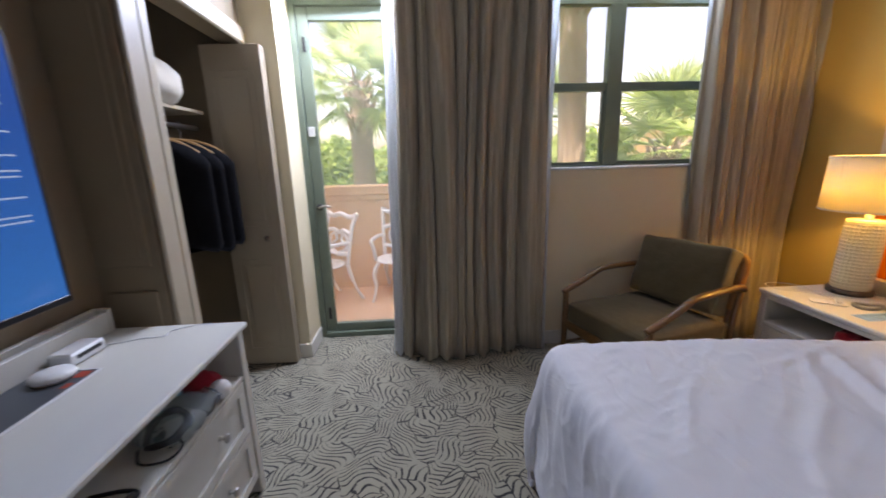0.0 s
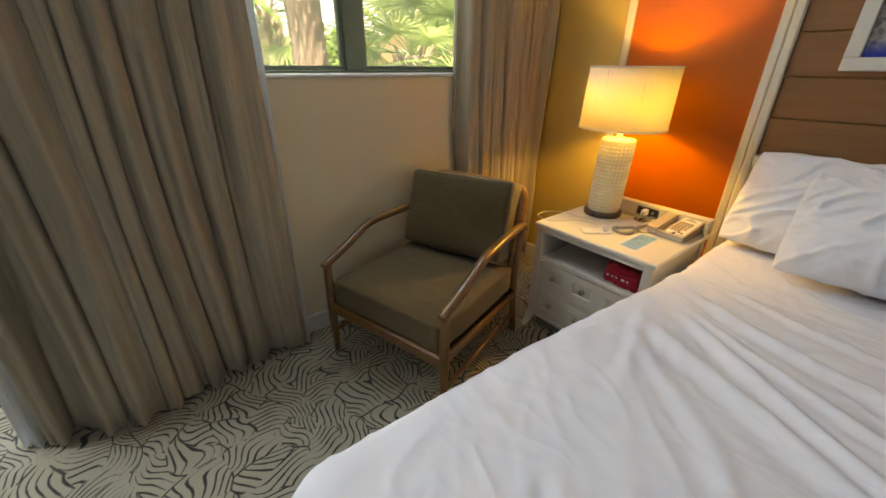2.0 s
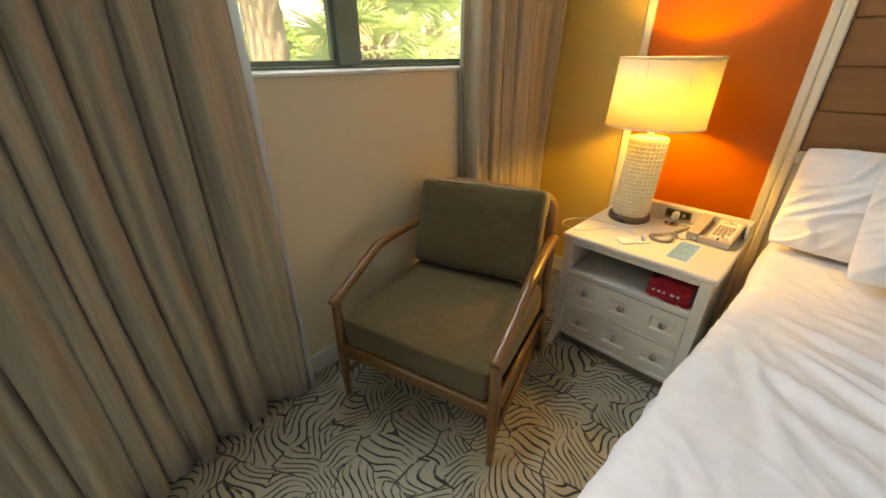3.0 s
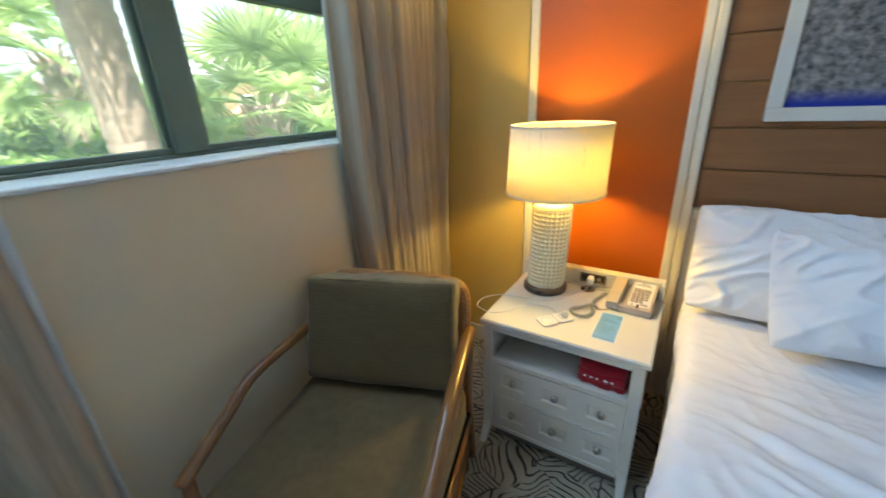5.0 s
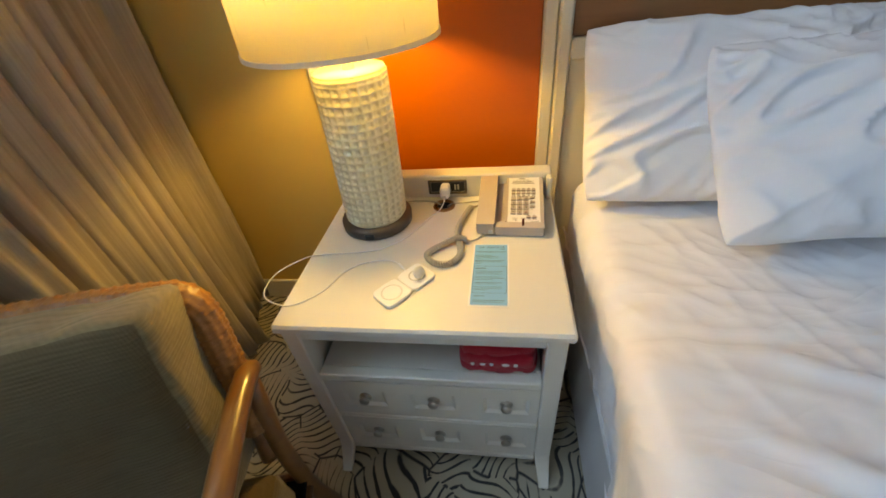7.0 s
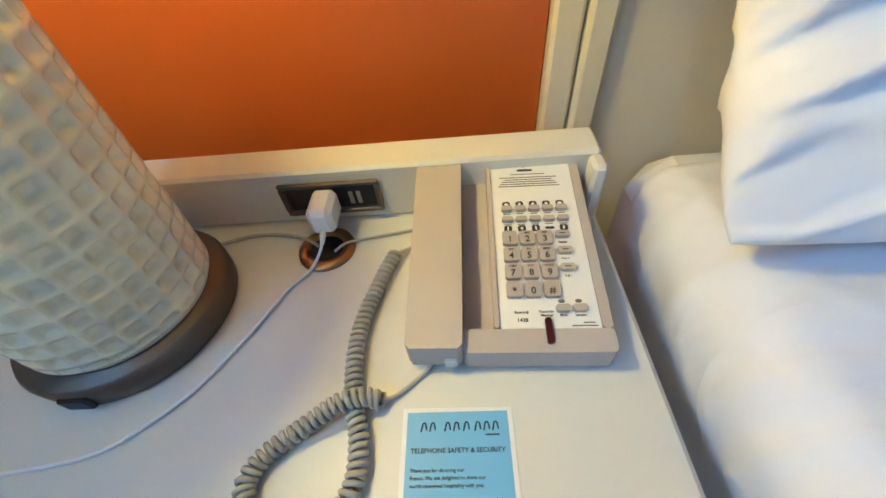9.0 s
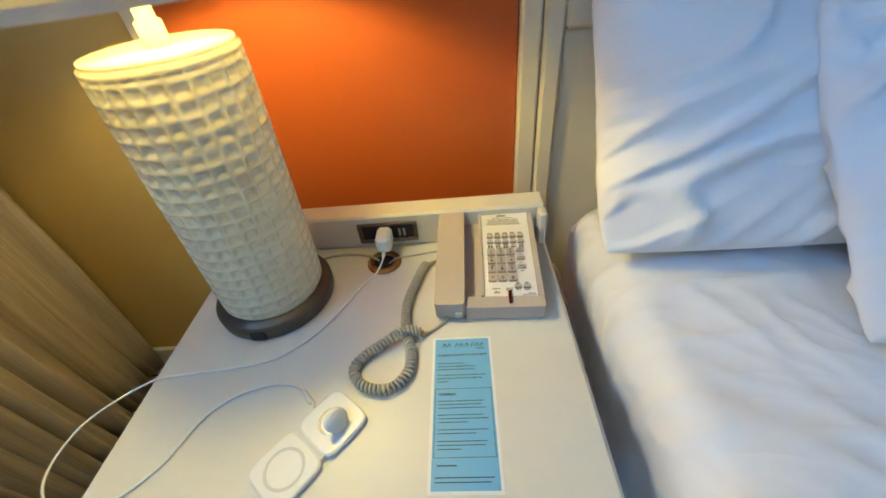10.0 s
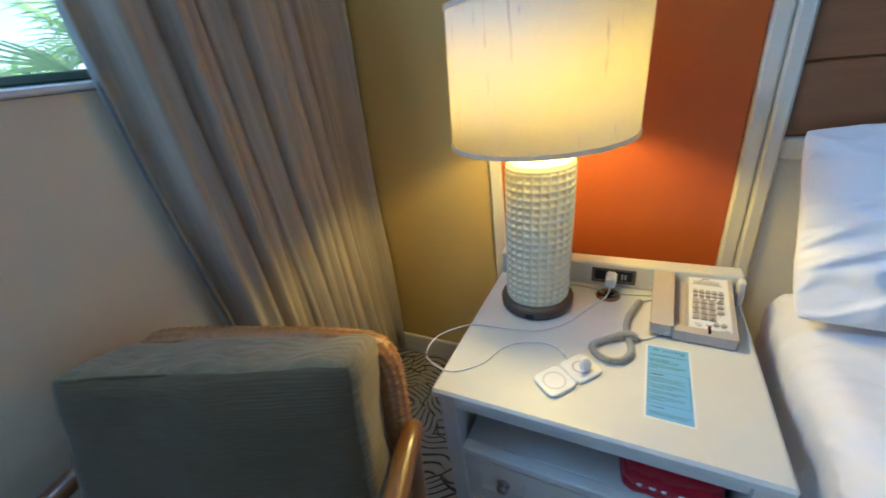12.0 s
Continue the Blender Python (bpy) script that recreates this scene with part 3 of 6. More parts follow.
def glass_door():
    d = tagged(part("door_1", join(box(DX0, DX0 + 0.045, 3.285, 3.37, 0, 2.56, r=0.004), box(DX1 - 0.045, DX1, 3.285, 3.37, 0, 2.56, r=0.004), box(DX0 + 0.045, DX1 - 0.045, 3.285, 3.37, 2.50, 2.56, r=0.004), box(DX0 + 0.045, DX1 - 0.045, 3.275, 3.37, 0, 0.045, r=0.004), box(DX0, DX1, 3.285, 3.37, 2.56, DZ, r=0.002)), GREEN_FRAME), "grey-green framed glass balcony door, closed", kind="structure")
    x0, x1 = DX0 + 0.049, DX1 - 0.049
    part("stile", box(x0, x0 + 0.078, 3.30, 3.345, 0.05, 2.495, r=0.004), GREEN_FRAME, d)
    part("stile", box(x1 - 0.078, x1, 3.30, 3.345, 0.05, 2.495, r=0.004), GREEN_FRAME, d)
    part("bottom_rail", box(x0 + 0.079, x1 - 0.079, 3.30, 3.345, 0.05, 0.115, r=0.004), GREEN_FRAME, d)
    part("top_rail", box(x0 + 0.079, x1 - 0.079, 3.30, 3.345, 2.405, 2.495, r=0.004), GREEN_FRAME, d)
    pane = part("pane", sharp(x0 + 0.07, x1 - 0.07, 3.32, 3.324, 0.11, 2.41), GLASS, d)
    pane.visible_shadow = False
    for z in (0.16, 2.2):
        part("latch", box(x0 + 0.028, x0 + 0.05, 3.288, 3.301, z, z + 0.10, r=0.003), BLACK, d)
    rose = lathe([(0, 0), (0.027, 0), (0.027, 0.006), (0.024, 0.012), (0, 0.012)], seg=20)
    bmesh.ops.transform(rose, matrix=pose(x0 + 0.04, 3.30, 1.09, 90, 0, 0), verts=rose.verts)
    h = part("door_handle", rose, BLACK, d, smooth=True)
    part("lever", tube(smooth_line([(x0 + 0.04, 3.29, 1.09), (x0 + 0.042, 3.255, 1.092), (x0 + 0.06, 3.248, 1.098), (x0 + 0.10, 3.25, 1.105), (x0 + 0.135, 3.252, 1.096)]), 0.008, 8), CHROME, h, smooth=True)
    part("sensor", box(x0 + 0.012, x0 + 0.058, 3.284, 3.30, 1.62, 1.69, r=0.004), PALE_PLASTIC, d)


glass_door()


def window():
    y0, y1 = 3.165, 3.235
    w = tagged(part("window_1", join(box(WX0 + 0.002, WX1 - 0.002, y0, y1, WZ0 + 0.004, WZ0 + 0.03, r=0.003), box(WX0 + 0.002, WX1 - 0.002, y0, y1, 2.455, 2.505, r=0.003), box(WX0 + 0.002, WX1 - 0.002, y0 + 0.01, y1 - 0.01, 2.505, WZ1 - 0.002, r=0.003), box(WX0 + 0.002, WX0 + 0.045, y0, y1, WZ0 + 0.03, 2.455, r=0.003), box(WX1 - 0.045, WX1 - 0.002, y0, y1, WZ0 + 0.03, 2.455, r=0.003)), GREEN_FRAME), "grey-green framed double window over a pale stone sill", kind="structure")
    part("mullion", box(1.315, 1.425, y0 - 0.008, y1, WZ0 + 0.03, 2.454, r=0.004), GREEN_FRAME, w)
    for a, b in ((WX0 + 0.046, 1.314), (1.426, WX1 - 0.046)):
        part("window_rail", box(a, b, y0 + 0.004, y1 - 0.01, 1.885, 1.945, r=0.004), GREEN_FRAME, w)
        part("window_rail", box(a, b, y0 + 0.010, y1 - 0.02, WZ0 + 0.031, WZ0 + 0.052, r=0.003), GREEN_FRAME, w)
        for s in (a, b - 0.018):
            part("window_frame", box(s, s + 0.018, y0 + 0.012, y1 - 0.02, WZ0 + 0.053, 1.884, r=0.003), GREEN_FRAME, w)
        for z0, z1 in ((WZ0 + 0.045, 1.89), (1.94, 2.46)):
            p = part("pane", sharp(a, b, 3.20, 3.204, z0, z1), GLASS, w)
            p.visible_shadow = False
    part("window_sill", box(WX0 + 0.002, WX1 - 0.002, 2.955, 3.164, WZ0 + 0.002, WZ0 + 0.018, r=0.004), MARBLE, w, "pale polished stone sill")


window()


def drape(name, x0, x1, yc, label, lining_side, folds, seed, drift, flare=0.0):
    """A hanging curtain in uneven folds, with a pale lining along one edge."""
    def sheet(u0, u1, off, cols):
        bm = bmesh.new()
        rows = 16
        vs = []
        for j in range(rows + 1):
            z = 0.012 + (2.68 - 0.012) * j / rows
            low = 1 - j / rows
            line = []
            for i in range(cols + 1):
                u = u0 + (u1 - u0) * i / cols
                x = x0 + (x1 - x0) * u
                ph = folds * u * 6.283 + 6.5 * noise.noise(Vector((u * 6 + seed, low * 0.8, 0)))
                amp = 0.037 + 0.046 * noise.noise(Vector((u * 5 + seed, 3, low * 0.7)))
                fold = amp * (math.sin(ph) + 0.4 * math.sin(2.7 * ph + 1 + 1.2 * low)) + 0.003 * math.sin(5.3 * ph + 3 * noise.noise(Vector((u * 9, low, seed))))
                fold += 0.05 * math.sin(u * 7.5 + seed) * (0.3 + 0.7 * low) + 0.010 * noise.noise(Vector((u * 22, low * 5, seed)))
                sway = drift * low * low * (1 - u) + flare * low * (u - 0.5) + 0.012 * noise.noise(Vector((u * 5, low * 2.5, seed + 9)))
                line.append(bm.verts.new((x + sway + 0.010 * math.cos(ph), yc + off + fold, z + 0.012 * low ** 8 * math.sin(ph * 0.5))))
            vs.append(line)
        for a, b in zip(vs, vs[1:]):
            for i in range(cols):
                bm.faces.new((a[i], a[i + 1], b[i + 1], b[i]))
        return bm
    t = thing(name, ((x0 + x1) / 2, yc, 0), label, "curtain", "curtains")
    c = part("cloth", sheet(0, 1, 0, int(170 * (x1 - x0)) + 40), CURTAIN, t, smooth=True)
    m = c.modifiers.new("thick", "SOLIDIFY")
    m.thickness, m.offset = 0.004, 1
    e = part("lining", sheet(*lining_side, 0.02, 40), LINING, t, "pale translucent lining", smooth=True)
    m = e.modifiers.new("thick", "SOLIDIFY")
    m.thickness = 0.002
    e = part("lining", sheet(0.93, 1.025, 0.022, 20), LINING, t, "pale translucent lining", smooth=True)
    m = e.modifiers.new("thick", "SOLIDIFY")
    m.thickness = 0.002
    part("heading", box(x0 + 0.01, x1 - 0.01, yc - 0.05, yc + 0.06, 2.60, 2.70, r=0.01), CURTAIN, t)


drape("curtain", -0.21, 0.80, 2.86, "taupe linen curtain hanging in deep folds beside the balcony door", (-0.065, 0.6), 9.5, 2.0, -0.05)
drape("curtain", 1.86, 2.604, 2.868, "taupe linen curtain bunched in the corner by the window", (-0.02, 0.9), 8.5, 7.4, 0.05)
structure("curtain_track", box(-0.9, 2.6, 2.84, 2.93, 2.70, CZ - 0.001, r=0.004), TRIM, "cream curtain track under the ceiling")

# ---- bed ----
BX0, BY0, BY1, BZ = 0.40, -0.29, 1.585, 0.655


def bed():
    t = thing("bed", (1.5, 0.65, 0), "king bed on a pale boxed base with a white mattress", "bed")
    part("base", box(BX0 + 0.06, HX - 0.05, BY0 + 0.03, BY1 - 0.012, 0.03, 0.36, r=0.02), surf("pale_base_cloth", (0.50, 0.50, 0.50), (0.58, 0.58, 0.58), 6, 0.9, 0.3, 400), t, "pale grey upholstered base")
    part("mattress", box(BX0 + 0.03, HX - 0.05, BY0 + 0.015, BY1 - 0.01, 0.362, BZ - 0.022, r=0.05), SHEET, t)
    for x in (BX0 + 0.15, HX - 0.2):
        for y in (BY0 + 0.12, BY1 - 0.12):
            part("leg", lathe([(0, 0), (0.022, 0), (0.03, 0.03), (0, 0.03)], (x, y, 0), 14), BLACK, t)


bed()


def crest(v, sharp=3.0):
    """A narrow raised crease where noise crosses nought."""
    return max(0.0, 1 - sharp * abs(noise.noise(v))) ** 1.6


# long drawn folds of the duvet: start, end, height and half width
FOLDS = [(1.42, 1.47, 0.93, 0.55, 0.022, 0.030), (1.57, 1.43, 1.00, 0.66, 0.020, 0.023), (1.71, 1.44, 1.42, 0.62, 0.020, 0.023),
         (1.61, 1.45, 1.24, 0.68, 0.014, 0.018), (1.87, 1.36, 1.62, 0.55, 0.013, 0.020), (1.30, 1.43, 0.72, 0.82, 0.012, 0.024),
         (1.48, 1.50, 0.99, 1.33, 0.010, 0.020), (1.12, 0.95, 0.55, 0.30, 0.013, 0.028), (1.75, 0.80, 1.30, 0.05, 0.014, 0.026),
         (0.80, 1.30, 0.50, 0.95, 0.009, 0.022)]


def duvet_height(x, y):
    """Wrinkles: soft swells, long drawn folds that fan out from the side, fine creases and puckers by the pillows."""
    wx, wy = noise.noise(Vector((x * 1.3, y * 1.3, 4.0))), noise.noise(Vector((x * 1.3, y * 1.3, 11.0)))
    a, b = x * 0.62 - y * 0.79 + 0.10 * wx, x * 0.79 + y * 0.62 + 0.10 * wy
    h = 0.020 * noise.noise(Vector((x * 1.5, y * 1.5, 0.3)))
    px, py = x + 0.030 * noise.noise(Vector((x * 3, y * 3, 17.0))), y + 0.030 * noise.noise(Vector((x * 3, y * 3, 27.0)))
    for x0, y0, x1, y1, high, wide in FOLDS:
        dx, dy = x1 - x0, y1 - y0
        ln = math.hypot(dx, dy)
        f = ((px - x0) * dx + (py - y0) * dy) / (ln * ln)
        if -0.05 < f < 1.05:
            d = ((px - x0) * dy - (py - y0) * dx) / ln / wide
            if abs(d) < 4:
                end = min(1.0, max(0.0, (f + 0.05) / 0.15)) * min(1.0, max(0.0, (1.05 - f) / 0.4))
                h += 0.78 * high * end * (math.exp(-d * d) - 0.35 * math.exp(-(d - 1.6) ** 2))
    spot = 0.5 + 0.9 * noise.noise(Vector((x * 1.4, y * 1.4, 21.0)))
    h += 0.0035 * max(0.0, spot) * crest(Vector((a * 6.0, b * 0.9, 1.7)), 3.8)
    h += 0.0025 * max(0.0, 1 - spot) * crest(Vector((a * 10.0 + 3, b * 1.6, 6.1)), 3.4)
    near = max(0.0, min(1.0, (x - 1.45) / 0.5)) * max(0.3, min(1.0, (y - 1.0) / 0.4))
    h += near * 0.006 * crest(Vector((x * 13.0 + 0.9 * wx, y * 2.4, 3.1)), 3.0)
    h += 0.0035 * crest(Vector((a * 15 + wx, b * 4 + wy, 9.0)), 3.0)
    h += 0.002 * noise.noise(Vector((x * 17, y * 17, 4)))
    return h


def duvet_point(x, y, lift=0.0):
    """Where a point of the spread cloth comes to lie: flat on the bed, rounded over its edges, then hanging in folds."""
    R = 0.06
    if y > BY1:
        y = BY1 + (y - BY1) * (1 - 0.45 * max(0.0, min(1.0, (x - 1.5) / 0.8)))
    foot = max(0.0, min(1.0, 1 - (x - BX0) / 1.5))
    wide = 0.030 * foot * foot * (3 - 2 * foot)
    ex, ey, sy = max(0.0, BX0 + R - x), 0.0, 1
    if y > BY1 - R:
        ey = y - BY1 + R
    elif y < BY0 + R:
        ey, sy = BY0 + R - y, -1
    d = math.hypot(ex, ey)
    bx, by = max(x, BX0 + R), min(max(y, BY0 + R), BY1 - R)
    spread = wide * (by - 0.65) / 0.93
    h = duvet_height(x, y) + 0.055 * math.sqrt(foot) + lift
    if d == 0:
        return Vector((bx, by + spread, BZ + h))
    ox, oy = -ex / d, sy * ey / d
    k = min(d / R, math.pi / 2)
    out, down = R * math.sin(k), R * (1 - math.cos(k)) + max(0.0, d - R * math.pi / 2)
    along = x if ey > ex else y
    fold = min(1.0, down / 0.25) * (0.014 * math.sin(along * 9 + 2.5 * noise.noise(Vector((x * 2, y * 2, 1)))) + 0.03 * noise.noise(Vector((x * 3.5, y * 3.5, 9))))
    fold += min(1.0, down / 0.08) * 0.016 * crest(Vector((along * 8 + 0.6 * down, down * 3, 2.2)), 2.6)
    corner = min(ex, ey) / (d + 1e-6)
    head = max(0.0, min(1.0, (x - 0.9) / 0.6)) if ey > ex else 0.0
    out += fold * (1 - 0.5 * head) + 0.05 * corner * min(1.0, down / 0.2) + (0.035 - 0.10 * head) * down + 0.6 * h
    return Vector((bx + ox * out, by + spread + oy * out, BZ - down + h * math.cos(k)))


def spread_cloth(x_lo, x_hi, y_lo, y_hi, nx, ny, lift=0.0, bias=0.0):
    bm = bmesh.new()
    vs = [[bm.verts.new(duvet_point(x_lo + (x_hi - x_lo) * i / nx + bias * j / ny, y_lo + (y_hi - y_lo) * j / ny, lift)) for j in range(ny + 1)] for i in range(nx + 1)]
    for a, b in zip(vs, vs[1:]):
        for j in range(ny):
            bm.faces.new((a[j], b[j], b[j + 1], a[j + 1]))
    return bm


def duvet():
    t = thing("duvet", (1.4, 0.65, BZ), "rumpled white duvet spread over the bed", "duvet")
    ob = part("cover", spread_cloth(BX0 - 0.46, 2.47, BY0 - 0.40, BY1 + 0.42, 330, 330), SHEET, t, smooth=True)
    m = ob.modifiers.new("thick", "SOLIDIFY")
    m.thickness, m.offset = 0.014, -1
    hem = [duvet_point(BX0 - 0.459, BY0 + 0.2 + 0.02 * k) for k in range(67)]
    part("hem", tube(hem, 0.005, 6), SHEET, t, smooth=True)
    hem = [duvet_point(BX0 + 0.1 + 0.02 * k, BY1 + 0.419) for k in range(118)]
    part("hem", tube(hem, 0.005, 6), SHEET, t, smooth=True)


duvet()


def pillow(x, y, z, w, h, d, lean, turn, seed, label, crease=0.024):
    # local axes: x across the bed, y up the pillow, z towards the room
    m = Matrix.Translation((x, y, z)) @ Matrix.Rotation(radians(turn), 4, "Z") @ Matrix.Rotation(radians(-90), 4, "Z") @ Matrix.Rotation(radians(90 - lean), 4, "X")
    ob = part("pillow", cushion(w, h, d, m, 4.0, 0.5, crease, 90, seed, 0.65), SHEET, smooth=True)
    tagged(ob, label, "pillow", "pillows on the bed")


pillow(2.440, 1.238, 0.868, 0.735, 0.455, 0.18, 36, 0, 1.0, "white cotton pillow leaning on the headboard")
pillow(2.440, 0.49, 0.868, 0.72, 0.45, 0.17, 36, 0, 4.0, "white cotton pillow leaning on the headboard")
pillow(2.272, 0.978, 0.858, 0.775, 0.435, 0.20, 42, 2, 7.0, "crumpled white pillow propped in front of the others", 0.030)

# ---- nightstand and what stands on it ----
NX0, NX1, NY0, NY1, NZ = 1.914, 2.50, 1.652, 2.302, 0.635


def panelled_front(x, y0, y1, z0, z1, centres, half=0.056, rise=0.034, deep=0.0065, slope=0.009):
    """A drawer front in one piece with sunk, bevelled fields round the knobs."""
    bm = bmesh.new()
    zm = (z0 + z1) / 2
    ys = [y0] + sorted(c + k * half for c in centres for k in (-1, 1)) + [y1]
    zs = [z0, zm - rise, zm + rise, z1]

    def face(*pts):
        bm.faces.new([bm.verts.new(q) for q in pts])
    for a in range(len(ys) - 1):
        for b in range(3):
            ya, yb, za, zb = ys[a], ys[a + 1], zs[b], zs[b + 1]
            if b == 1 and a % 2 == 1:
                out = [(x, ya, za), (x, yb, za), (x, yb, zb), (x, ya, zb)]
                inner = [(x + deep, ya + slope, za + slope), (x + deep, yb - slope, za + slope), (x + deep, yb - slope, zb - slope), (x + deep, ya + slope, zb - slope)]
                for k in range(4):
                    face(out[k], out[(k + 1) % 4], inner[(k + 1) % 4], inner[k])
                face(*inner)
            else:
                face((x, ya, za), (x, yb, za), (x, yb, zb), (x, ya, zb))
    rim = [(y0, z0), (y1, z0), (y1, z1), (y0, z1)]
    for k in range(4):
        (ya, za), (yb, zb) = rim[k], rim[(k + 1) % 4]
        face((x, ya, za), (x + 0.0105, ya, za), (x + 0.0105, yb, zb), (x, yb, zb))
    bmesh.ops.remove_doubles(bm, verts=bm.verts, dist=1e-5)
    bmesh.ops.recalc_face_normals(bm, faces=bm.faces[:])
    return bm


def nightstand():
    t = thing("nightstand", (2.2, 1.977, 0), "white painted nightstand with an open shelf and two drawers", "nightstand")
    part("tabletop", box(NX0, 2.486, NY0, NY1, NZ - 0.026, NZ, r=0.006), WHITE_WOOD, t)
    part("gallery", box(2.437, 2.486, NY0 + 0.004, NY1 - 0.004, NZ + 0.001, NZ + 0.076, r=0.004), WHITE_WOOD, t, "raised white back ledge")
    part("gallery_end", box(2.410, 2.4365, NY0 + 0.004, NY0 + 0.02, NZ + 0.001, NZ + 0.074, r=0.004), WHITE_WOOD, t)
    bx0, bx1, by0, by1 = NX0 + 0.006, 2.475, NY0 + 0.014, NY1 - 0.014
    for y, sy in ((by0, 1), (by1 - 0.042, -1)):
        for x, sx in ((bx0, 1), (bx1 - 0.042, -1)):
            # straight down to the apron, then curved outwards and slimmer towards the floor
            ox, oy = (x if sx > 0 else x + 0.042), (y if sy > 0 else y + 0.042)
            rings = []
            for z, kick, slim in ((0.0, 1.0, 0.32), (0.02, 0.72, 0.26), (0.045, 0.40, 0.16), (0.075, 0.12, 0.05), (0.10, 0.0, 0.0), (NZ - 0.0265, 0.0, 0.0)):
                fx, w = ox - sx * kick * (0.048 if sx > 0 else 0.012), 0.042 * (1 - slim)
                rings.append([(fx + sx * a * w, oy + sy * b * w, z) for a, b in ((0.08, 0), (0.92, 0), (1, 0.08), (1, 0.92), (0.92, 1), (0.08, 1), (0, 0.92), (0, 0.08))])
            bm = bmesh.new()
            vs = [[bm.verts.new(q) for q in ring] for ring in rings]
            for a, b in zip(vs, vs[1:]):
                for k in range(8):
                    bm.faces.new((a[k], a[(k + 1) % 8], b[(k + 1) % 8], b[k]))
            bm.faces.new(vs[0][::-1])
            bm.faces.new(vs[-1])
            bmesh.ops.recalc_face_normals(bm, faces=bm.faces[:])
            part("leg", bm, WHITE_WOOD, t)
    for y in (by0 + 0.008, by1 - 0.026):
        part("side_panel", box(bx0 + 0.043, bx1 - 0.043, y, y + 0.018, 0.085, NZ - 0.027, r=0.002), WHITE_WOOD, t)
    part("plinth", box(bx0 + 0.035, bx1 - 0.03, by0 + 0.044, by1 - 0.044, 0.0, 0.0635, r=0.002), PHONE_DARK, t, "dark recessed plinth")
    part("back_panel", box(bx1 - 0.02, bx1 - 0.005, by0 + 0.043, by1 - 0.043, 0.085, NZ - 0.027, r=0.002), WHITE_WOOD, t)
    part("shelf", box(bx0 + 0.031, bx1 - 0.021, by0 + 0.0425, by1 - 0.0425, 0.430, 0.449, r=0.002), WHITE_WOOD, t)
    for z0, z1 in ((0.585, NZ - 0.027), (0.4275, 0.452), (0.2535, 0.2655), (0.064, 0.086)):
        part("rail", box(bx0 + 0.001, bx0 + 0.03, by0 + 0.0425, by1 - 0.0425, z0, z1, r=0.003), WHITE_WOOD, t)
    for z0, z1 in ((0.270, 0.4235), (0.090, 0.2495)):
        y0, y1 = by0 + 0.044, by1 - 0.044
        d = part("drawer", box(bx0 + 0.014, bx0 + 0.40, y0, y1, z0, z1, r=0.002), WHITE_WOOD, t)
        part("drawer_front", panelled_front(bx0 + 0.003, y0, y1, z0, z1, (2.150, 1.970, 1.788)), WHITE_WOOD, d)
        for yk in (2.150, 1.970, 1.788):
            zk = (z0 + z1) / 2
            kb = lathe([(0, 0), (0.016, 0.0), (0.016, 0.003), (0.007, 0.004), (0.006, 0.008), (0.012, 0.011), (0.0145, 0.015), (0.011, 0.020), (0, 0.0215)], seg=18)
            bmesh.ops.transform(kb, matrix=pose(bx0 + 0.0095, yk, zk, 0, -90, 0), verts=kb.verts)
            part("knob", kb, CHROME, d, "small nickel knob", smooth=True)
    # power unit set in the ledge
    o = part("power_outlet", join(box(2.431, 2.4365, 1.901, 2.018, 0.650, 0.657, r=0.002), box(2.431, 2.4365, 1.901, 2.018, 0.690, 0.697, r=0.002), box(2.431, 2.4365, 1.901, 1.908, 0.657, 0.690, r=0.001), box(2.431, 2.4365, 2.011, 2.018, 0.657, 0.690, r=0.001)), BRONZE, t, "bronze framed black power outlet")
    part("socket_plate", box(2.4335, 2.4368, 1.9085, 2.0105, 0.6575, 0.6895, r=0.001), BLACK, o)
    for y in (1.925, 1.934):
        part("usb_port", box(2.4325, 2.4336, y, y + 0.005, 0.664, 0.682, r=0.0004), STEEL, o)
    g = part("grommet", lathe([(0.020, 0.0), (0.020, 0.004), (0.024, 0.0055), (0.032, 0.004), (0.033, 0.0005)], (2.388, 1.968, NZ), 32), BRASS, t, "brass ringed cable hole", smooth=True)
    part("cable_hole", lathe([(0, 0.0012), (0.0205, 0.0012)], (2.388, 1.968, NZ), 24), BLACK, g)


nightstand()
LX, LY = 2.315, 2.153


def leaning(bm):
    """Tips the lamp a little towards the bed."""
    for v in bm.verts:
        v.co.y -= 0.037 * (v.co.z - NZ)
    return bm


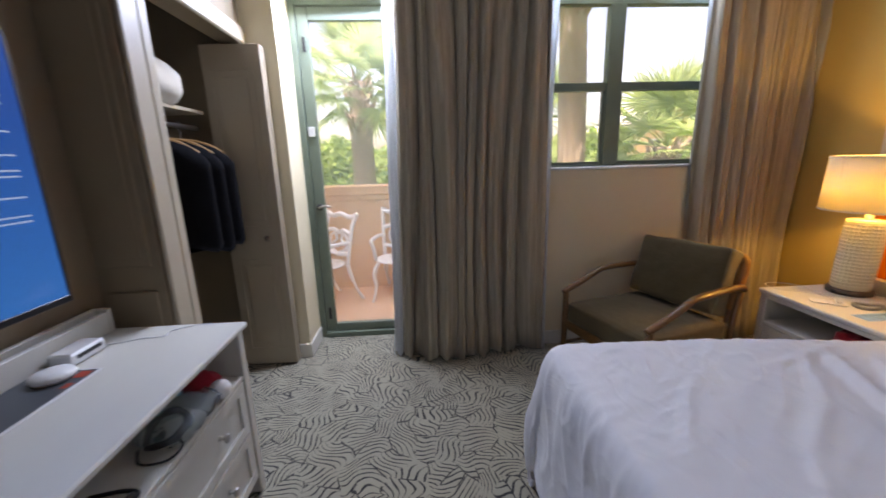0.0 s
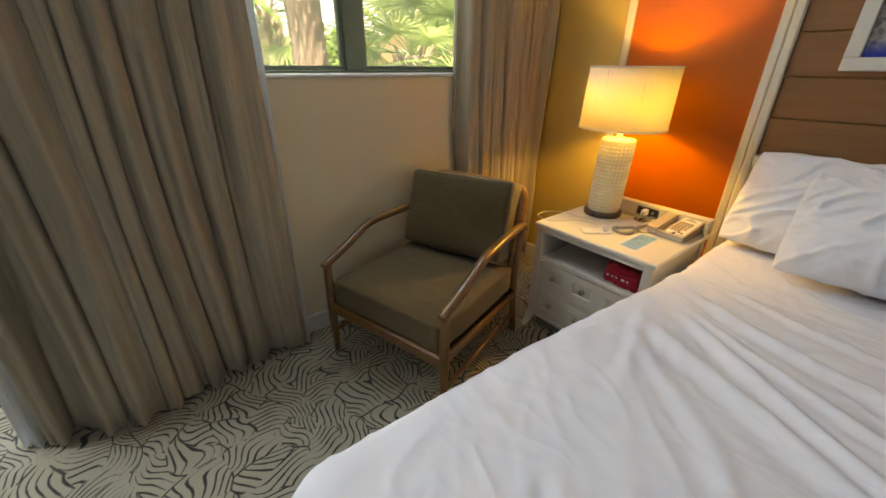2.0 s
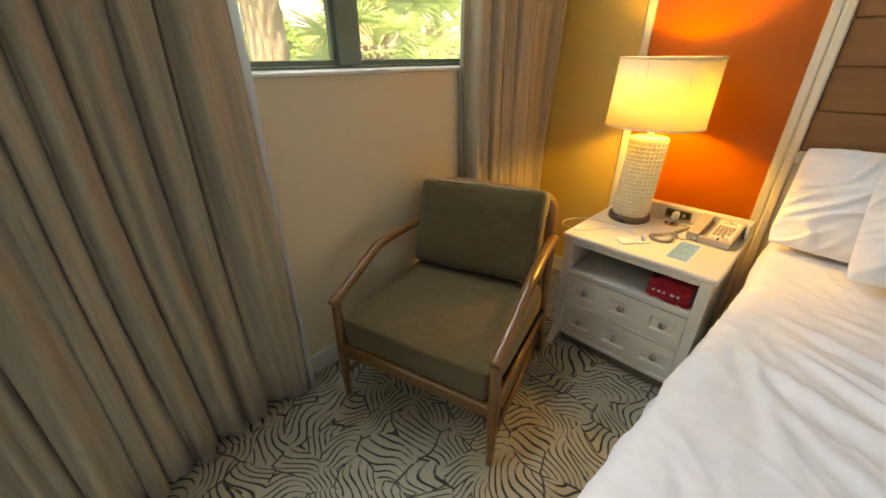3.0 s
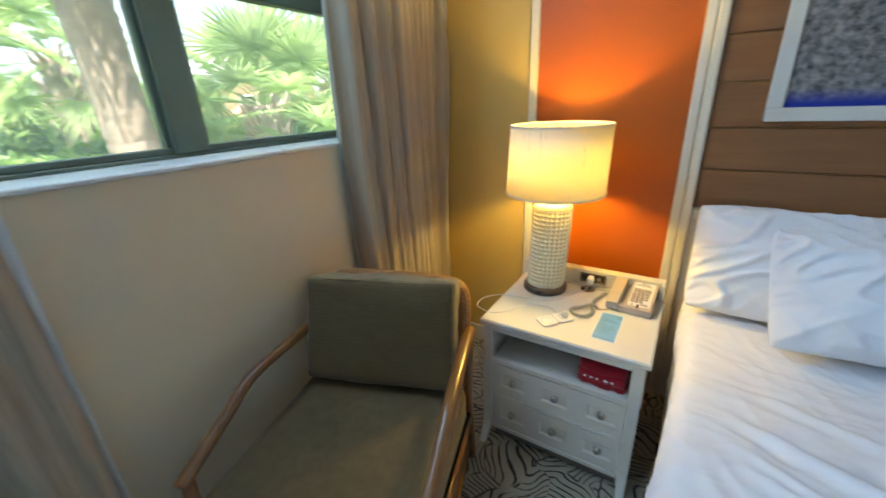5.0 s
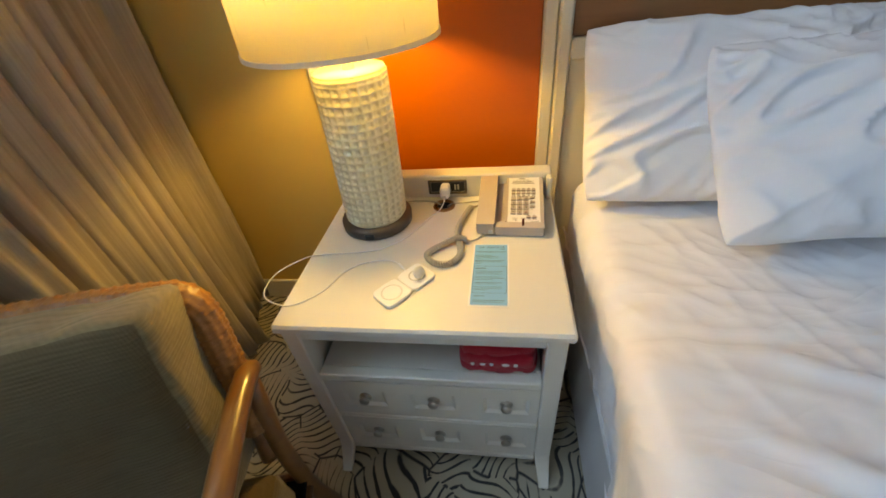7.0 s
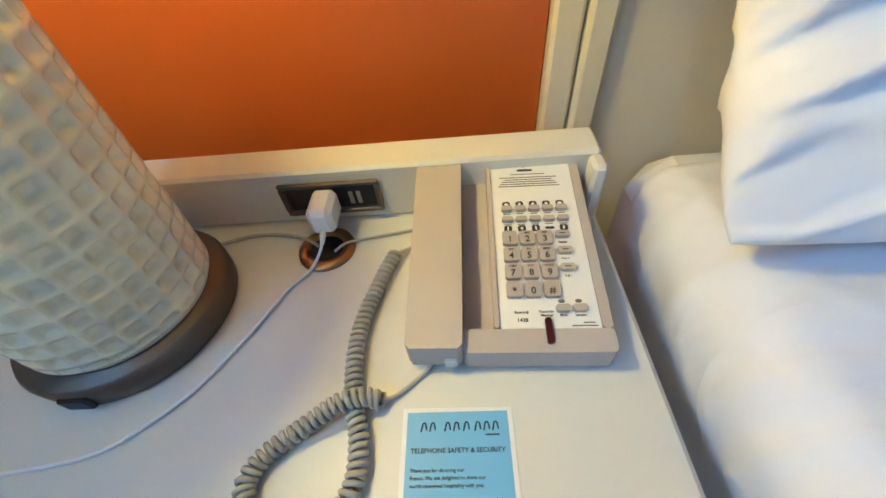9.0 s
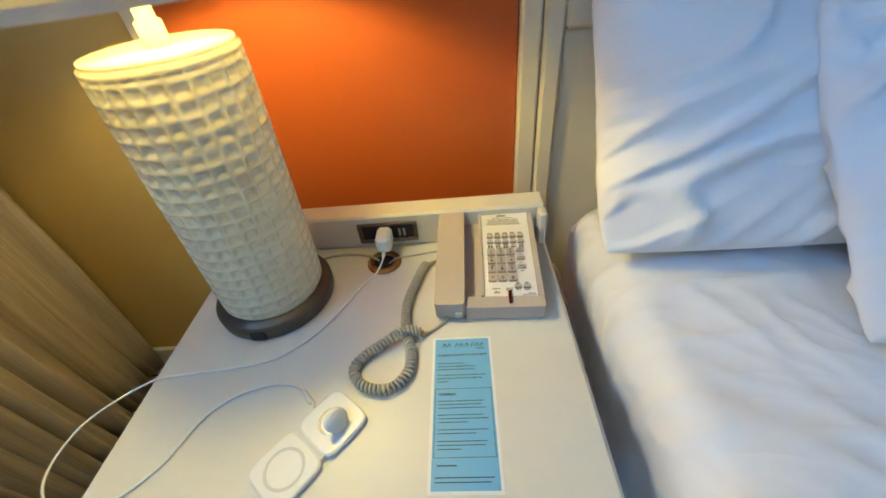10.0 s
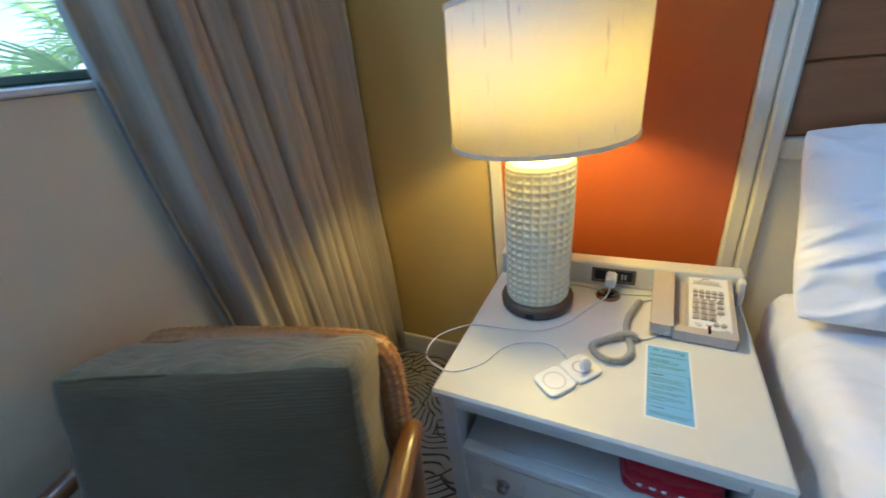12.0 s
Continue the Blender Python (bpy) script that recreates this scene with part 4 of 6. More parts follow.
def table_lamp():
    t = thing("table_lamp", (LX, LY, NZ), "lit lamp with textured cream ceramic column and linen drum shade", "lamp")
    part("base", lathe([(0, 0), (0.092, 0.0), (0.099, 0.004), (0.1, 0.024), (0.096, 0.031), (0, 0.031)], (LX, LY, NZ), 48), BRONZE, t, "brown metal base", smooth=True)
    part("switch", box(LX - 0.103, LX - 0.097, LY - 0.016, LY + 0.010, NZ + 0.006, NZ + 0.024, r=0.002), BLACK, t)
    # ceramic column covered in small square hollows that lean and shift from row to row
    bm = bmesh.new()
    per, rows, z0, z1 = 26, 20, NZ + 0.031, NZ + 0.415
    seg, hh = per * 8, rows * 8
    rings = []
    for j in range(hh + 1):
        f = j / hh
        r0 = 0.0865 * (1 - 0.02 * abs(2 * f - 1) ** 6)
        if f < 0.015 or f > 0.985:
            r0 -= 0.004
        ring = []
        for k in range(seg):
            a = 2 * math.pi * k / seg
            row = j / 8
            c = k / 8 + 0.05 * math.sin(row * 1.1) + 0.11 * noise.noise(Vector((4 * math.cos(a), 4 * math.sin(a), row * 0.35)))
            cx, cz = abs((c % 1) - 0.5) * 2, abs(((row + 0.09 * noise.noise(Vector((2 * math.cos(a), 2 * math.sin(a), row * 0.35 + 7)))) % 1) - 0.5) * 2
            hollow = max(0.0, min(1.0, (0.82 - cx) / 0.32)) * max(0.0, min(1.0, (0.76 - cz) / 0.30))
            hollow *= (0.85 + 0.5 * noise.noise(Vector((int(c) * 1.7, int(row) * 2.3, 5))))
            if f < 0.03 or f > 0.965:
                hollow = 0
            r = r0 - 0.0060 * hollow
            ring.append(bm.verts.new((LX + r * math.cos(a), LY + r * math.sin(a), z0 + (z1 - z0) * f)))
        rings.append(ring)
    for a, b in zip(rings, rings[1:]):
        for k in range(seg):
            bm.faces.new((a[k], a[(k + 1) % seg], b[(k + 1) % seg], b[k]))
    bm.faces.new(rings[-1])
    part("column", leaning(bm), CERAMIC, t, "cream glazed column with a grid of hollows", smooth=True)
    part("neck", leaning(lathe([(0.014, 0.415), (0.014, 0.44), (0.010, 0.442), (0.010, 0.50), (0.016, 0.502), (0.016, 0.545), (0, 0.546)], (LX, LY, NZ), 20)), CERAMIC, t, smooth=True)
    part("bulb", leaning(lathe([(0, 0.546), (0.007, 0.548), (0.009, 0.56), (0.011, 0.58), (0.010, 0.60), (0.006, 0.612), (0, 0.614)], (LX, LY, NZ), 18)), glow("bulb_glow", (1.0, 0.75, 0.4), 6.0), t, smooth=True)
    sz0, sz1, r0, r1 = 1.104, 1.389, 0.209, 0.204
    shade = bmesh.new()
    lathe([(r0, sz0), (r0 - (r0 - r1) * 0.5, (sz0 + sz1) / 2), (r1, sz1)], (LX, LY, 0), 72, shade)
    s = part("shade", leaning(shade), SHADE, t, "glowing cream linen drum shade", smooth=True)
    m = s.modifiers.new("thick", "SOLIDIFY")
    m.thickness = 0.0015
    for z, r in ((sz0 - 0.001, r0 + 0.001), (sz1 - 0.008, r1 + 0.001)):
        part("shade_trim", leaning(lathe([(r - 0.004, z), (r + 0.0015, z), (r + 0.0015, z + 0.009), (r - 0.004, z + 0.009), (r - 0.004, z)], (LX, LY, 0), 72)), TRIM_CLOTH, s, smooth=False)
    for k in range(3):
        a = 2.1 * k + 0.4
        part("spider_arm", leaning(tube([(LX, LY, sz1 - 0.02), (LX + r1 * math.cos(a), LY + r1 * math.sin(a), sz1 - 0.008)], 0.002, 6)), BRASS, s)


table_lamp()


def telephone():
    # local: x towards the wall, y across; the case rises to the back
    t = thing("telephone", (2.235, 1.778, NZ), "beige corded desk telephone on the nightstand", "telephone", world=False)
    t.rotation_euler = (0, 0, radians(-2.5))
    L, W, z0, z1 = 0.228, 0.174, 0.026, 0.062

    def top(x, lift=0.0):
        return z0 + (z1 - z0) * x / L + lift

    def wedge(x0, x1, y0, y1, low, lift, r=0.003):
        bm = box(x0, x1, y0, y1, 0, 1, r=min(r, 0.004))
        for v in bm.verts:
            hi = top(v.co.x, lift)
            lo = low if low is not None else top(v.co.x, lift) - 0.004
            v.co.z = lo + (hi - lo) * (1 - (1 - v.co.z) / 1.0)
        return bm
    part("case", join(wedge(0.0, 0.020, -W / 2, 0.0385, 0.003, 0.004), wedge(0.0205, L, -W / 2, 0.010, 0.003, 0.0), wedge(0.0205, L - 0.012, 0.0105, 0.0385, 0.003, -0.016), wedge(L - 0.0115, L, 0.0105, 0.0385, 0.003, 0.006), wedge(0.0205, L - 0.012, 0.0075, 0.012, 0.003, 0.005), wedge(0.0205, L - 0.0125, -W / 2, -W / 2 + 0.009, 0.003, 0.003), wedge(L - 0.012, L, -W / 2, 0.010, 0.003, 0.004)), PHONE, t)
    part("foot", box(0.01, L - 0.01, -W / 2 + 0.006, W / 2 - 0.006, 0.0, 0.004, r=0.001), PHONE_DARK, t)
    part("handset", wedge(0.0, L + 0.004, 0.039, W / 2, 0.008, 0.013, 0.004), PHONE, t, "beige handset")
    part("plug", box(-0.004, 0.006, 0.044, 0.055, 0.010, 0.020, r=0.001), PALE_PLASTIC, t)
    part("faceplate", wedge(0.0205, L - 0.0125, -W / 2 + 0.0095, 0.007, None, 0.0028, 0.001), PAPER, t, "white printed faceplate")

    def key(name, x, y, sx, sy, mat=PHONE, lift=0.0075):
        return part(name, wedge(x - sx / 2, x + sx / 2, y - sy / 2, y + sy / 2, None, lift, 0.0015), mat, t)
    slope = math.degrees(math.atan2(z1 - z0, L))

    def write(body, x, y, size, lift=0.0079, mat=INK):
        m = pose(x, y, top(x, lift), 0, -slope, 0) @ pose(0, 0, 0, 0, 0, -90)
        letters("lettering", body, size, m, mat, t, "CENTER")
    rows = ("123", "456", "789", "*0#")
    small = (("", "ABC", "DEF"), ("GHI", "JKL", "MNO"), ("PQRS", "TUV", "WXYZ"), ("", "", ""))
    for i, row in enumerate(rows):
        for j, ch in enumerate(row):
            x, y = 0.109 - i * 0.0180, -0.0075 - j * 0.0165
            key("key", x, y, 0.0148, 0.0138)
            write(ch, x - 0.0052, y, 0.0092)
            if small[i][j]:
                write(small[i][j], x + 0.0036, y, 0.0028)
    for i, name in enumerate(("Redial", "Vol +", "Vol -")):
        key("key", 0.1125 - i * 0.0180, -0.0575, 0.0065, 0.0135)
        write(name, 0.1045 - i * 0.0180, -0.0575, 0.0032, 0.0032)
        key("symbol", 0.1125 - i * 0.0180, -0.0575, 0.0009, 0.006, INK, 0.0077)
    for j in range(5):
        y = -0.0070 - j * 0.0135
        key("symbol", 0.1520, y, 0.0074, 0.0078, INK, 0.0034)
        key("symbol_mark", 0.1520, y, 0.0034, (0.0044, 0.0022, 0.0036, 0.0030, 0.0050)[j], PAPER, 0.0036)
        key("key", 0.1445, y, 0.0055, 0.0112)
        key("key", 0.1315, y, 0.0052, 0.0112)
        if j != 3:
            key("symbol", 0.1225, y, 0.0070, 0.0078, INK, 0.0034)
            key("symbol_mark", 0.1225, y, (0.0050, 0.0030, 0.0050, 0, 0.0050)[j], (0.0016, 0.0036, 0.0016, 0, 0.0018)[j], PAPER, 0.0036)
        else:
            key("printed_mark", 0.1225, y, 0.0022, 0.0090, INK, 0.0034)
        for x, w in ((0.1405, 0.007), (0.1275, 0.008)):
            key("printed_line", x, y, 0.0008, w, PHONE_DARK, 0.0031)
    for j, name in enumerate(("Mute", "Speaker")):
        y = -0.0475 - j * 0.0145
        key("key", 0.0370, y, 0.0062, 0.0118)
        key("symbol", 0.0450, y, 0.0030, 0.0058, PHONE_DARK, 0.0034)
        write(name, 0.0312, y, 0.0030, 0.0032)
    key("printed_mark", 0.2060, -0.0290, 0.0055, 0.0075, INK, 0.0032)
    key("printed_mark", 0.1985, -0.0300, 0.0028, 0.0170, INK, 0.0032)
    for x, w in ((0.1930, 0.036), (0.1885, 0.060), (0.1855, 0.050), (0.1825, 0.056), (0.1795, 0.060), (0.1765, 0.064)):
        key("printed_line", x, -0.0325, 0.0010, w, PHONE_DARK, 0.0031)
    write("Room #", 0.0340, -0.0120, 0.0036, 0.0032)
    write("1428", 0.0265, -0.0125, 0.0048, 0.0032)
    write("Touch for", 0.0345, -0.0335, 0.0031, 0.0032)
    write("Message", 0.0312, -0.0335, 0.0031, 0.0032)
    for x, w in ((0.0255, 0.010), (0.0228, 0.022)):
        key("printed_line", x, -0.0640 - (0.022 - w) / 3, 0.0010, w, PHONE_DARK, 0.0031)
    key("message_light", 0.0175, -0.0335, 0.0220, 0.0058, plain("dark_red_plastic", (0.05, 0.006, 0.005), 0.25), 0.0066)


telephone()


def coil_cord():
    t = thing("coiled_cord", (2.2, 1.92, NZ), "grey coiled telephone cord looped on the nightstand", "cord")
    z = NZ + 0.008
    line = smooth_line([(2.368, 1.886, z), (2.335, 1.898, z), (2.272, 1.914, z), (2.213, 1.911, z), (2.18, 1.902, z), (2.148, 1.902, z), (2.123, 1.918, z), (2.116, 1.940, z), (2.125, 1.968, z), (2.150, 1.984, z), (2.172, 1.972, z), (2.190, 1.945, z + 0.004), (2.204, 1.918, z + 0.012), (2.209, 1.898, z + 0.009), (2.208, 1.886, z)], 16)
    bm = bmesh.new()
    d, pts = 0.0, []
    tot = sum((b - a).length for a, b in zip(line, line[1:]))
    turns = int(tot / 0.0062)
    n = turns * 9
    seglen = tot / n
    i, acc = 0, 0.0
    for k in range(n + 1):
        want = k * seglen
        while i < len(line) - 2 and acc + (line[i + 1] - line[i]).length < want:
            acc += (line[i + 1] - line[i]).length
            i += 1
        e = line[i + 1] - line[i]
        f = (want - acc) / max(e.length, 1e-9)
        p = line[i] + e * min(1, f)
        dn = e.normalized()
        s = Vector((0, 0, 1)).cross(dn).normalized()
        a = 2 * math.pi * k / 9
        pts.append(p + 0.0062 * (math.cos(a) * s + math.sin(a) * Vector((0, 0, 1))))
    part("coil", tube(pts, 0.0025, 6), CORD, t, smooth=True)
    part("plain_end", tube(smooth_line([(2.208, 1.887, z), (2.216, 1.872, NZ + 0.003), (2.232, 1.853, NZ + 0.003), (2.238, 1.846, NZ + 0.010), (2.243, 1.845, NZ + 0.018)]), 0.0021, 8), CORD, t, smooth=True)
    part("plain_end", tube(smooth_line([(2.368, 1.886, z), (2.376, 1.872, NZ + 0.006), (2.384, 1.852, NZ + 0.008)]), 0.0021, 8), CORD, t, smooth=True)


coil_cord()


def safety_card():
    t = thing("printed_card", (2.095, 1.826, NZ), "light blue printed telephone safety card with white border", "card", world=False)
    t.rotation_euler = (0, 0, radians(-0.7))
    part("card", box(-0.108, 0.108, -0.0445, 0.0445, 0.0002, 0.0011, r=0.0002), PAPER, t, "white card")
    part("blue_field", box(-0.1040, 0.1045, -0.0405, 0.0405, 0.0011, 0.0014, r=0.0001), BLUE_CARD, t)
    M = pose(0, 0, 0.0015, 0, 0, -90)

    def put(s, x, y, size, mat=INK, align="LEFT"):
        letters("lettering", s, size, M @ pose(x, y, 0), mat, t, align)

    def bar(x0, x1, y, h, mat=INK):
        part("printed_line", box(y - h / 2, y + h / 2, -x1, -x0, 0.0014, 0.0016, r=0.00005), mat, t)
    # the maker's mark, drawn as plain strokes
    for x in (-0.029, -0.022, -0.010, -0.003, 0.005, 0.014, 0.021, 0.028):
        part("printed_mark", tube(smooth_line([(0.0895, -x, 0.0015), (0.0955, -x - 0.0015, 0.0015), (0.0955, -x - 0.0035, 0.0015), (0.0905, -x - 0.0045, 0.0015)], 4), 0.0006, 4), NAVY, t)
    bar(0.022, 0.033, 0.0865, 0.0012, NAVY)
    put("TELEPHONE SAFETY & SECURITY", 0, 0.074, 0.0050, INK, "CENTER")
    y = 0.061
    for s in ("Thank you for choosing our", "Resort. We are delighted to share our", "world-renowned hospitality with you.", "", "We wanted to provide some reminders to help", "keep your personal information confidential", "and secure."):
        if s:
            put(s, -0.0365, y, 0.0036)
        y -= 0.0050 if s else 0.004
    for a in ((-0.038, 0.038, 0.022), (-0.038, 0.038, -0.068)):
        bar(*a, 0.0006)
    for x in (-0.038, 0.038):
        part("printed_line", box(-0.068, 0.022, -x - 0.0003, -x + 0.0003, 0.0014, 0.0016, r=0.00005), INK, t)
    put("REMEMBER", -0.034, 0.012, 0.0050)
    y = 0.004
    for k in range(14):
        if k not in (3, 7, 10):
            bar(-0.034, -0.034 + (0.062, 0.058, 0.064, 0, 0.060, 0.066, 0.040, 0, 0.065, 0.050, 0, 0.062, 0.060, 0.030)[k], y, 0.0009)
        y -= 0.0048
    bar(-0.034, -0.010, -0.077, 0.0014)
    for k, w in enumerate((0.070, 0.066)):
        bar(-0.036, -0.036 + w, -0.090 - 0.005 * k, 0.0011)


safety_card()


def charger():
    t = thing("wireless_charger", (2.047, 2.0225, NZ), "white folding wireless charger with a raised watch puck", "charger", world=False)
    ang = -39.5
    t.rotation_euler = (0, 0, radians(ang))
    # two square pads in a row along local y
    for k, (x0, x1) in enumerate(((-0.072, -0.002), (0.002, 0.072))):
        bm = bmesh.new()
        c = Vector(((x0 + x1) / 2, 0, 0))
        prof = [(0.0, 0.92), (0.0015, 1.0), (0.0065, 1.0), (0.008, 0.94)]
        rings = []
        for z, s in prof:
            ring = []
            for i in range(40):
                a = 2 * math.pi * i / 40
                cs, sn = math.cos(a), math.sin(a)
                q = 0.035 * s * (abs(cs) ** 6 + abs(sn) ** 6) ** (-1 / 6)
                ring.append(bm.verts.new((c.x + q * cs, q * sn, z + 0.0002)))
            rings.append(ring)
        for a, b in zip(rings, rings[1:]):
            for i in range(40):
                bm.faces.new((a[i], a[(i + 1) % 40], b[(i + 1) % 40], b[i]))
        bm.faces.new(rings[-1])
        bm.faces.new(rings[0][::-1])
        part("pad", bm, WHITE_PLASTIC, t, smooth=False)
    part("hinge", box(-0.006, 0.006, -0.028, 0.028, 0.001, 0.006, r=0.002), PALE_PLASTIC, t)
    part("ring", lathe([(0.0215, 0.0083), (0.0225, 0.0088), (0.0245, 0.0088), (0.0255, 0.0083)], (-0.037, 0, 0), 40), PALE_PLASTIC, t, smooth=True)
    part("watch_well", lathe([(0.0155, 0.0083), (0.0165, 0.0092), (0.0180, 0.0092), (0.0190, 0.0083)], (0.037, 0, 0), 36), STEEL, t, smooth=True)
    pk = lathe([(0, 0), (0.0135, 0), (0.0155, 0.002), (0.0155, 0.008), (0.012, 0.0105), (0, 0.011)], seg=36)
    bmesh.ops.transform(pk, matrix=pose(0.037, -0.008, 0.0225, 62, 0, 12), verts=pk.verts)
    part("puck", pk, WHITE_PLASTIC, t, "raised round charging puck", smooth=True)


charger()


def charging_cable():
    t = thing("charging_cable", (2.1, 2.2, NZ), "thin white charging cable trailing over the nightstand edge", "cable")
    z = NZ + 0.0025
    pts = [(2.380, 1.965, 0.660), (2.372, 1.967, 0.654), (2.360, 1.974, 0.645), (2.350, 1.984, z), (2.330, 2.000, z), (2.275, 2.028, z), (2.226, 2.059, z), (2.193, 2.095, z), (2.175, 2.128, z), (2.165, 2.19, z), (2.160, 2.25, z), (2.148, 2.30, z + 0.001), (2.10, 2.355, z - 0.001), (2.055, 2.372, z - 0.004), (2.012, 2.362, z - 0.004), (1.984, 2.325, z), (1.976, 2.28, z), (1.995, 2.245, z), (2.03, 2.212, z), (2.085, 2.188, z), (2.118, 2.155, z), (2.134, 2.11, z), (2.134, 2.075, z), (2.118, 2.046, z), (2.098, 2.031, z + 0.001)]
    part("wire", tube(smooth_line(pts, 8), 0.0017, 8), WHITE_PLASTIC, t, smooth=True)
    part("plug_end", tube([(2.122, 2.052, NZ + 0.0035), (2.104, 2.037, NZ + 0.0035)], 0.0032, 8), WHITE_PLASTIC, t, smooth=True)


charging_cable()


def power_adapter():
    t = thing("power_adapter", (2.41, 1.964, 0.658), "white square power adapter plugged into the outlet", "adapter")
    part("body", box(2.388, 2.4325, 1.950, 1.978, 0.658, 0.692, r=0.006), WHITE_PLASTIC, t)
    part("strain_relief", tube([(2.389, 1.964, 0.666), (2.376, 1.965, 0.658)], [0.004, 0.0025], 8), WHITE_PLASTIC, t, smooth=True)


power_adapter()


def loose_cords():
    z = NZ + 0.0025
    a = thing("lamp_cord", (2.37, 2.04, NZ), "thin pale lamp cord running into the cable hole", "cord")
    part("wire", tube(smooth_line([(2.402, 2.108, z), (2.415, 2.07, z), (2.415, 2.03, z), (2.402, 1.995, z + 0.003), (2.392, 1.978, z)]), 0.0022, 8), CORD, a, smooth=True)
    b = thing("telephone_line", (2.40, 1.90, NZ), "thin pale line from the telephone to the cable hole", "cord")
    part("wire", tube(smooth_line([(2.382, 1.958, z), (2.392, 1.945, z + 0.003), (2.40, 1.92, z), (2.405, 1.89, z), (2.41, 1.86, z)]), 0.0017, 8), CORD, b, smooth=True)


loose_cords()


def shirt():
    layers = []
    for k, (y, dx, turn, w) in enumerate(((1.812, 0.0, 2.0, 0.190), (1.806, -0.006, -3.0, 0.184), (1.815, 0.004, 4.0, 0.178))):
        m = Matrix.Translation((2.052 + dx, y, 0.4665 + 0.029 * k)) @ Matrix.Rotation(radians(turn), 4, "Z")
        layers.append(cushion(0.215, w, 0.032, m, 7.0, 0.12, 0.011, 30, 3.0 + 2.1 * k, 0.2))
    bm = join(*layers)
    t = part("folded_shirt", bm, RED_CLOTH, smooth=True)
    tagged(t, "folded red cotton shirt with white print on the open shelf", "shirt")
    for y, w, h in ((1.865, 0.010, 0.010), (1.842, 0.014, 0.007), (1.822, 0.010, 0.008), (1.790, 0.020, 0.012), (1.768, 0.012, 0.012)):
        m = lathe([(0, 0.002), (0.4, 0.002), (0.5, 0)], seg=12)
        bmesh.ops.transform(m, matrix=Matrix.Translation((1.9405, y, 0.4955)) @ Matrix.Diagonal((1, w, h, 1)) @ pose(0, 0, 0, 0, -90, 0), verts=m.verts)
        part("white_print", m, WHITE_PLASTIC, t)


shirt()

# ---- armchair ----


def rattan_binding(bar, line, wide=0.024, deep=0.022):
    """A sleeve of flat rattan strands woven over and under each other round a bar."""
    step, around = 0.0026, 48
    dense, run = [], 0.0
    for a, b in zip(line, line[1:]):
        ln, d = (b - a).length, (b - a).normalized()
        while run < ln:
            dense.append((a + d * run, d))
            run += step
        run -= ln
    bm = bmesh.new()
    rings = []
    for i, (c, d) in enumerate(dense):
        side = Vector((0, 1, 0))
        side = (side - d * side.dot(d)).normalized()
        out = d.cross(side)
        ring = []
        for k in range(around):
            w = 2 * math.pi * k / around
            u, v = k / 4.0, i * step / 0.0095
            over = math.sin(math.pi * u) * math.sin(math.pi * v)
            strand = abs(math.sin(math.pi * v)) if over > 0 else abs(math.sin(math.pi * u))
            r = 0.0045 * abs(over) ** 0.5 * (1.0 if over > 0 else 0.55) + 0.0008 * strand
            ring.append(bm.verts.new(c + side * (wide + r) * math.cos(w) + out * (deep + r) * math.sin(w)))
        rings.append(ring)
    for a, b in zip(rings, rings[1:]):
        for k in range(around):
            bm.faces.new((a[k], a[(k + 1) % around], b[(k + 1) % around], b[k]))
    bm.faces.new(rings[0][::-1])
    bm.faces.new(rings[-1])
    part("rattan_weave", bm, RATTAN, bar, "honey coloured woven rattan", smooth=True)


def boxed(name, sx, sy, sz, m, r, puff, n, seed, crease, parent, label, strip_cloth=None):
    """A boxed cushion whose side strip is cut from a paler ribbed cloth."""
    whole = box_cushion(sx, sy, sz, m, r, puff, n, seed, crease)
    strip = whole.copy()
    for bm, keep in ((whole, True), (strip, False)):
        bmesh.ops.delete(bm, geom=[f for f in bm.faces if (f.material_index == 1) != keep], context="FACES")
        for f in bm.faces:
            f.material_index = 0
    c = part(name, whole, CHAIR_CLOTH, parent, label, smooth=True)
    part("boxing_strip", strip, strip_cloth or CHAIR_EDGE, c, "" if strip_cloth else "paler ribbed side strip", smooth=True)
    return c


